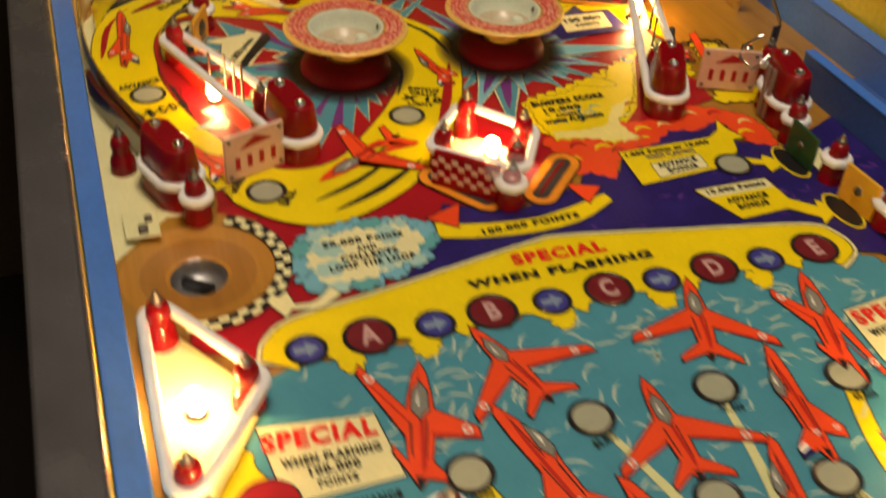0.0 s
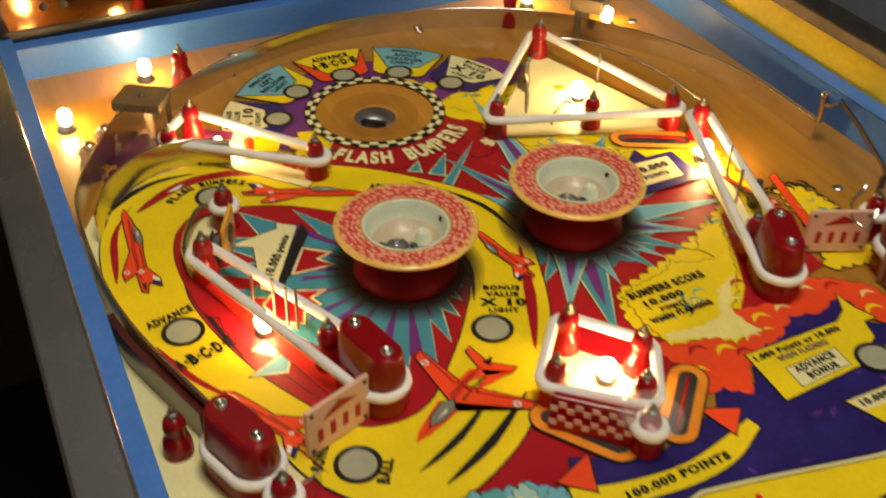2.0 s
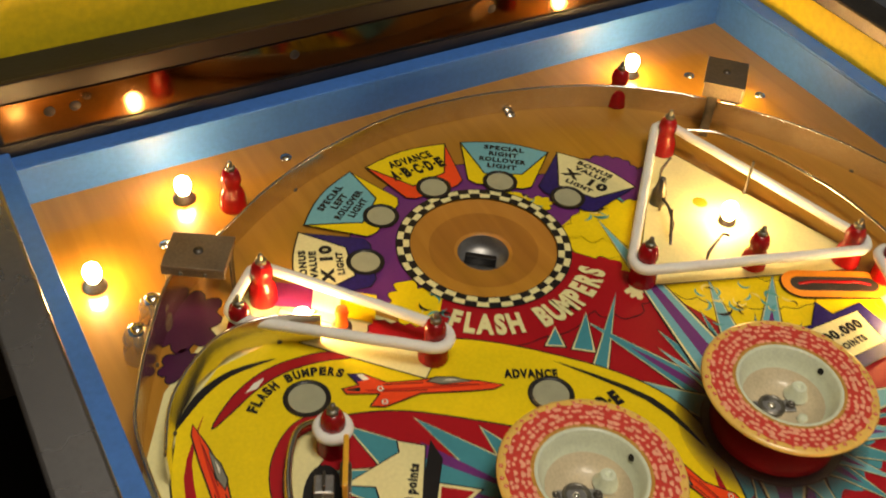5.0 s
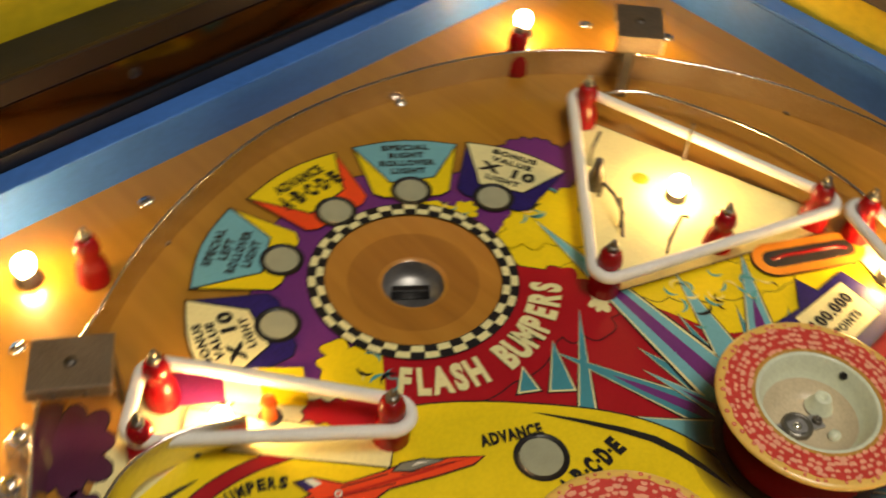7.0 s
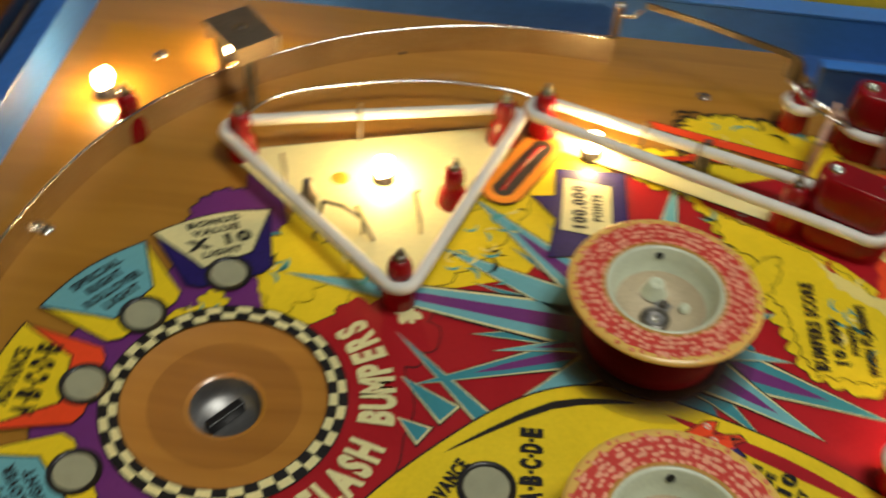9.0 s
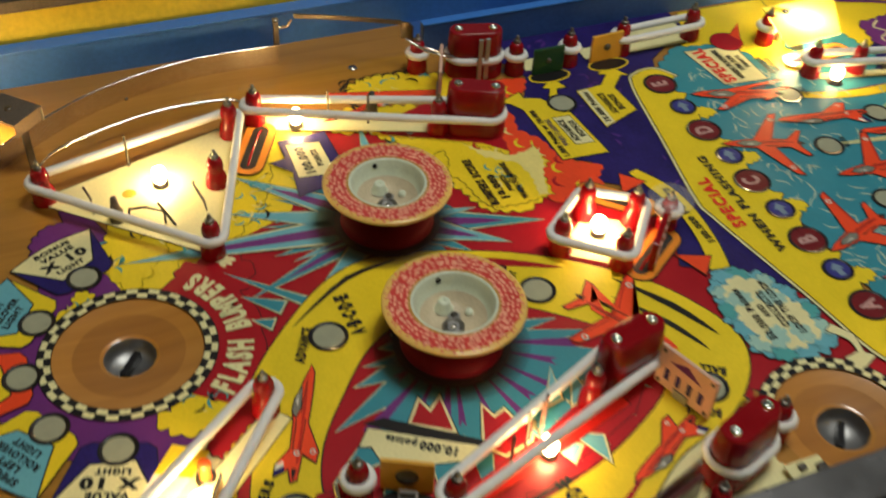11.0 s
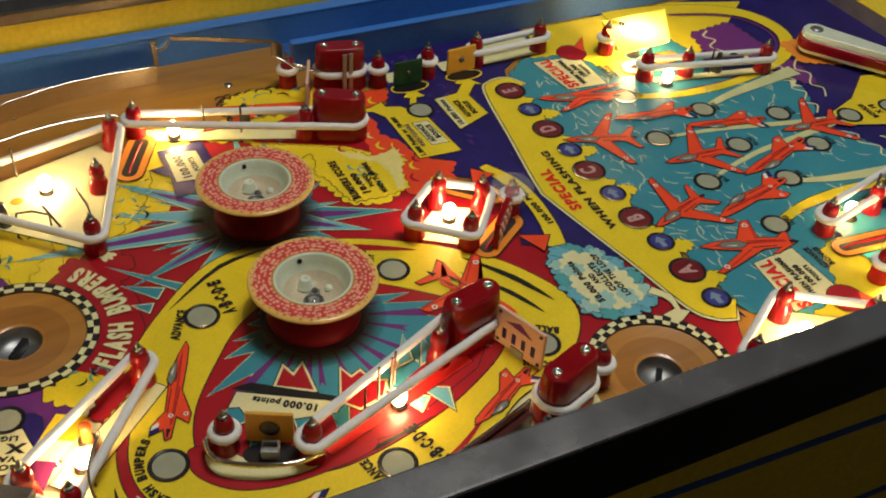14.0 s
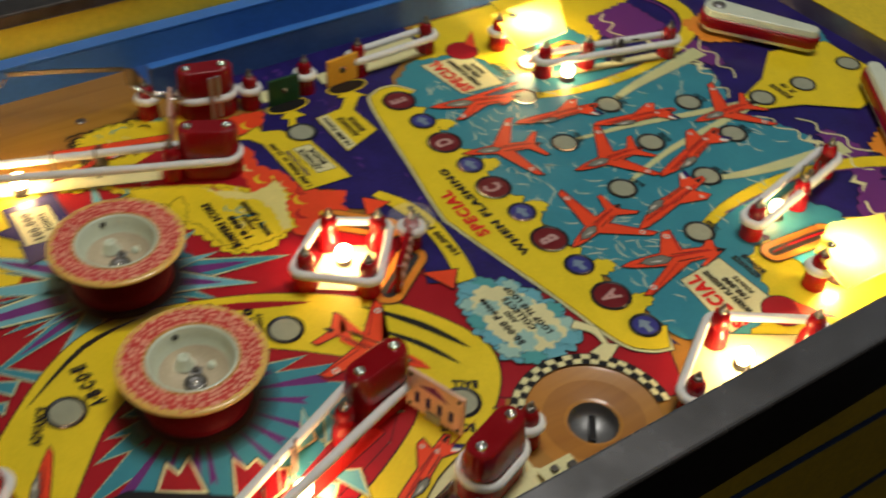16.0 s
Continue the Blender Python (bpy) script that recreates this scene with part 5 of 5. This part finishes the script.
# ---- targets ----
def target(x0, y0, x1, y1, h, material, label, marks=None):
    c = Vector((x0 + x1, y0 + y1)) / 2
    turn = math.degrees(math.atan2(y1 - y0, x1 - x0))
    w = math.dist((x0, y0), (x1, y1)) / 2
    ob = thing("standup_target", c.x, c.y, label, "target", "standup targets", turn=turn)
    part("plate", box(-w, -1.2, 1.8, w, 1.2, h, 0.7), material, ob)
    part("stem", box(-5, 1.3, 0, 5, 2.6, 7, 0.3), STEEL, ob)
    if marks == "bars":
        for s in (-1, 1):
            bm = flat([[(-w * 0.55, 0), (w * 0.6, 2), (0, 7)]], 0)
            m = part("arrow", bm, RED if s < 0 else PURPLE, ob)
            m.matrix_basis = pose(0, s * 1.5 * MM, (h - 10) * MM, 90 if s < 0 else 90, 0, 0)
            for i in range(4):
                x = -w * 0.6 + i * w * 0.4
                part("bar", box(x - 1.5, s * 1.3 - 0.2, 8.5, x + 1.5, s * 1.3 + 0.2, 16.5), RED if s < 0 else NAVY, ob)
            for bx in (-w + 3, w - 3):
                for bz in (5, h - 3):
                    b = part("rivet", lathe([(1.3, 0), (1.0, 0.8), (0, 1)], 10), DARKSTEEL, ob)
                    b.matrix_basis = pose(bx * MM, s * 1.2 * MM, bz * MM, 90 if s < 0 else -90)
    elif marks:
        b = part("boss", lathe([(marks, 0), (marks * 0.8, 1.2), (0, 1.6)], 16), DARKSTEEL, ob)
        b.matrix_basis = pose(0, -1.2 * MM, h * 0.55 * MM, 90)
        b = part("boss", lathe([(marks, 0), (marks * 0.8, 1.2), (0, 1.6)], 16), DARKSTEEL, ob)
        b.matrix_basis = pose(0, 1.2 * MM, h * 0.55 * MM, -90)
    return ob


target(66, 625, 102, 638, 31, PINKPL, "pale pink plastic sign target with red and indigo bars", "bars")
target(386, 656, 421, 641, 31, PINKPL, "pale pink plastic sign target with red and indigo bars", "bars")
target(402, 573, 402, 547, 24, GREEN, "dark green square standup target", 2.0)
target(404, 522, 406, 494, 25, TARGETYEL, "amber square standup target", 3.0)
target(85, 806, 73, 782, 25, TARGETYEL, "amber plastic standup target over a dark opening", 6.0)
for x, y in ((397, 560), (398, 508)):
    art("target_slot", [(x + 7 * math.cos(t), y + 16 * math.sin(t)) for t in (6.283 * i / 24 for i in range(24))], BLACK, 13.2, 1.4, edge_mat=YELLOW)
art("target_hole", [(69 + 17 * math.cos(t) * 0.45 - 9 * math.sin(t) * 0.89, 796 + 17 * math.cos(t) * 0.89 + 9 * math.sin(t) * 0.45) for t in (6.283 * i / 24 for i in range(24))], BLACK, 13.6)
ob = thing("switch_block", 70, 797, "small grey switch block in the dark opening under the amber target", "switch", turn=-26)
part("block", box(-4.5, -5, 1.7, 4.5, 5, 9, 0.8), STEEL, ob)
part("leaf", box(-0.6, -4, 9.1, 0.6, 4, 13, 0.2), DARKSTEEL, ob)


# ---- flippers and lit yellow plastics ----
def flipper(px, py, tx, ty):
    turn = math.degrees(math.atan2(ty - py, tx - px))
    l = math.dist((px, py), (tx, ty))
    ob = thing("flipper", px, py, "cream flipper with a red rubber band", "flipper", "flippers", turn=turn)
    def plan(g):
        a = math.degrees(math.asin(6.0 / l))
        return arc(0, 0, 12 + g, 90 - a, 270 + a, 16) + arc(l, 0, 6 + g, -90 + a, 90 - a, 10)
    for name, g, z0, z1, mt in (("bat", 0, 4, 24, CAPWHITE), ("rubber_band", 2.2, 8, 18, REDPL)):
        bm = bmesh.new()
        rows = [[bm.verts.new((x * MM, y * MM, z * MM)) for x, y in plan(gg)] for gg, z in ((g - 0.8, z0), (g, z0 + 1), (g, z1 - 1), (g - 0.8, z1))]
        for a, b in zip(rows, rows[1:]):
            for i in range(len(a)):
                bm.faces.new((a[i], a[(i + 1) % len(a)], b[(i + 1) % len(a)], b[i])).smooth = True
        bm.faces.new(rows[-1])
        part(name, bm, mt, ob)
    part("hub", lathe([(6, 24), (6, 25), (0, 25.5)], 16), STEEL, ob)
    return ob


flipper(322, 184, 254, 142)
flipper(120, 184, 188, 142)
def lane_plastic(outline, leg):
    ob = tagged(new("lane_plastic"), "translucent yellow plastic cover glowing over a bulb", "plastic cover", "yellow plastics")
    bm = flat([outline], 26)
    v = [[bm.verts.new((x * MM, y * MM, z * MM)) for x, y in outline] for z in (24.5, 26)]
    for i in range(len(outline)):
        j = (i + 1) % len(outline)
        bm.faces.new((v[0][i], v[0][j], v[1][j], v[1][i]))
    part("sheet", bm, YELPLASTIC, ob)
    part("leg", lathe([(3, 0), (3, 24.4)], 10, x=leg[0], y=leg[1]), STEEL, ob)
    part("screw", lathe([(3, 26), (2.6, 27.4), (0, 27.8)], 12, x=leg[0], y=leg[1]), CHROME, ob)


lane_plastic([(56, 364), (70, 334), (58, 294), (20, 330), (22, 374)], (54, 350))
lane_plastic([(402, 368), (402, 298), (350, 330), (346, 382)], (390, 354))
for s, cx in ((1, 0), (-1, 442)):
    m = lambda pts: [(cx + s * x, y) for x, y in pts][::s]
    art("purple_cloud", bumpy(m([(46, 222), (94, 218), (104, 250), (84, 276), (52, 270)]), 3, 10, 61), PURPLE, 8.7, 0.5)
    art("teal_patch", bumpy(m([(40, 300), (96, 290), (122, 310), (118, 350), (60, 352)]), 2.5, 10, 62), TEAL, 8.75, 0.5)
    trail(m([(52, 252), (60, 262), (70, 256), (78, 268), (90, 262)]), 1.6, 2.2, CREAM, 9.3)
    art("orange_splash", bumpy(m([(98, 200), (96, 170), (120, 140), (170, 128), (190, 136), (150, 168), (132, 205)]), 3, 9, 51), ORANGEPL, 9.2, 0.6)
    art("aqua_patch", bumpy(m([(150, 160), (196, 132), (206, 120), (170, 100), (140, 130)]), 2, 9, 52), TEAL, 9.0, 0.5)
# upright steel strip by the red block
metal("steel_strip", box(407.5, 613, 2, 408.9, 616.5, 37, 0.4), "upright polished steel strip against a red block", "steel strip", STEEL, "steel strips")
metal("steel_strip", box(407.5, 607.5, 2, 408.9, 611, 37, 0.4), "upright polished steel strip against a red block", "steel strip", STEEL, "steel strips")
ob = thing("switch_plate", 16, 594, "cream plastic plate with two dull steel lugs beside the saucer", "switch plate")
part("plate", box(-9, -10, 3.4, 9, 12, 4.6, 0.5), CREAM, ob)
part("stand", lathe([(3, 0), (3, 3.4)], 10, x=0, y=8), STEEL, ob)
part("lug", box(-2, -8, 4.7, 3, -3, 8, 0.8), DARKSTEEL, ob, "dull steel lug")
part("lug", box(2, 2, 4.7, 6, 6, 7, 0.6), DARKSTEEL, ob, "dark steel lug")
# bottom apron
ob = tagged(new("apron"), "yellow printed metal apron below the flippers", "apron")
part("sheet", box(30, -30, 16, 450, 92, 18, 0.6), CABYEL, ob)
part("lip", box(30, 90, 0, 450, 92, 17), STEEL, ob)

# ---- side rails and cabinet ----
rail = tagged(new("side_rail"), "blue painted wooden rail along the playfield edge", "rail", "blue rails", "structure")
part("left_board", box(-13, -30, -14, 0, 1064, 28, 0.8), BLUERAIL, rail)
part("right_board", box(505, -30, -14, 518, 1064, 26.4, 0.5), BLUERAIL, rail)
# Cap strip in lighter blue: overhead light put into the paint.
part("right_edge", box(504.7, -30, 26.6, 518, 1064, 28.6, 0.5), mat("lit_blue_edge", (0.06, 0.20, 0.62), 0.35, vary=0.08, scale=25), rail, "top edge in lighter blue that stands in for light")
part("back_board", box(0, 1050, -14, 505, 1063, 25, 0.8), BLUERAIL, rail)
# Divider: dark board and lighter top carry shade and light in their colour.
BLUELIT = mat("lit_blue_paint", (0.05, 0.20, 0.66), 0.35, vary=0.08, scale=25, coat=0.3)
lane = tagged(new("lane_divider"), "blue wooden divider beside the ball shooter lane", "divider", "", "structure")
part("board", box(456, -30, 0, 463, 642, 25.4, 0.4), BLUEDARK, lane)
part("top_edge", box(455.6, -30, 25.6, 463.4, 642.4, 27.4, 0.5), BLUELIT, lane, "top edge in lighter blue that stands in for light")
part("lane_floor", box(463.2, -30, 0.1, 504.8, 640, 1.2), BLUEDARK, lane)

cabinet = tagged(new("pinball_cabinet"), "yellow pinball cabinet with black trim and steel side rails", "pinball cabinet")
part("left_wall", box(-31, -60, -520, -13.5, 1190, 58), CABYEL, cabinet)
part("right_wall", box(518.5, -60, -520, 536, 1190, 58), CABYEL, cabinet)
part("front_wall", box(-31, -78, -520, 536, -60, 40), CABYEL, cabinet)
for x in (-24, 504):
    for y in (-40, 1150):
        part("leg", box(x, y, -950, x + 30, y + 30, -518, 2), STEEL, cabinet, "steel cabinet leg")
part("left_trim", box(-35, -60, 8, -31.2, 1190, 58, 0.5), CABBLACK, cabinet, "black side trim")
part("right_trim", box(536.2, -60, 8, 540, 1190, 58, 0.5), CABBLACK, cabinet, "black side trim")
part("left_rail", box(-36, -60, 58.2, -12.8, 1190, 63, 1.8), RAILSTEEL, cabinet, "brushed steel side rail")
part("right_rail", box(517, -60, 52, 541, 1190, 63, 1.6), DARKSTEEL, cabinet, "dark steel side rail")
part("back_strip", box(-13, 1064, 33, 518, 1066, 58, 0.4), COPPER, cabinet, "polished metal strip with holes")
part("back_ledge", box(-13, 1063.5, -14, 518, 1067, 32.6), CABBLACK, cabinet)
part("glass_channel", box(-13, 1066.5, 58.4, 518, 1096, 68, 1.0), CABBLACK, cabinet, "black glass channel")
part("channel_lip", box(-13, 1062, 60, 518, 1066, 72, 0.8), mat("dark_brown_plastic", (0.016, 0.009, 0.007), 0.35), cabinet, "dark brown plastic channel lip")
for x in (26, 40, 172, 312):
    b = part("strip_hole", lathe([(3.2, 0), (2.7, 0.6), (0, 0.7)], 16), CABBLACK, cabinet)
    b.matrix_basis = pose(x * MM, 1.0638, 0.048, 90)
for k, x in enumerate((-33.5, 538.5)):
    side = tagged(new("cabinet_stripe"), "dark blue painted stripe on the yellow cabinet side", "stripe")
    sx = -31.6 if k == 0 else 536.1
    for z0, z1 in ((-60, 4), (-140, -100)):
        bm = bmesh.new()
        v = [bm.verts.new((sx * MM, y * MM, z * MM)) for y, z in ((-50, z0), (900, z1), (900, z1 - 7), (-50, z0 - 7))]
        w = [bm.verts.new(((sx + 0.5) * MM, y * MM, z * MM)) for y, z in ((-50, z0), (900, z1), (900, z1 - 7), (-50, z0 - 7))]
        bm.faces.new(v)
        bm.faces.new(w[::-1])
        for i in range(4):
            bm.faces.new((v[i], v[(i + 1) % 4], w[(i + 1) % 4], w[i]))
        part("stripe", bm, BLUEDARK, side)
backbox = tagged(new("backbox"), "yellow painted backbox standing behind the playfield", "backbox")
part("front_panel", box(-60, 1098, 60, 565, 1112, 160), CABYEL, backbox)
part("body", box(-90, 1112, 60, 595, 1360, 760), CABBLACK, backbox)

# wood screws and small worn marks on the board
for x, y in ((112, 905), (300, 1012), (150, 1030), (470, 960), (455, 700), (60, 985), (440, 1000)):
    ob = thing("screw", x, y, "small slotted brass screw in the playfield", "screw", "board screws")
    part("head", lathe([(3.6, 0.2), (3.2, 1.0), (0, 1.3)], 14), CHROME, ob, smooth=True)
    part("slot", box(-3, -0.4, 1.25, 3, 0.4, 1.4), HOLE, ob)
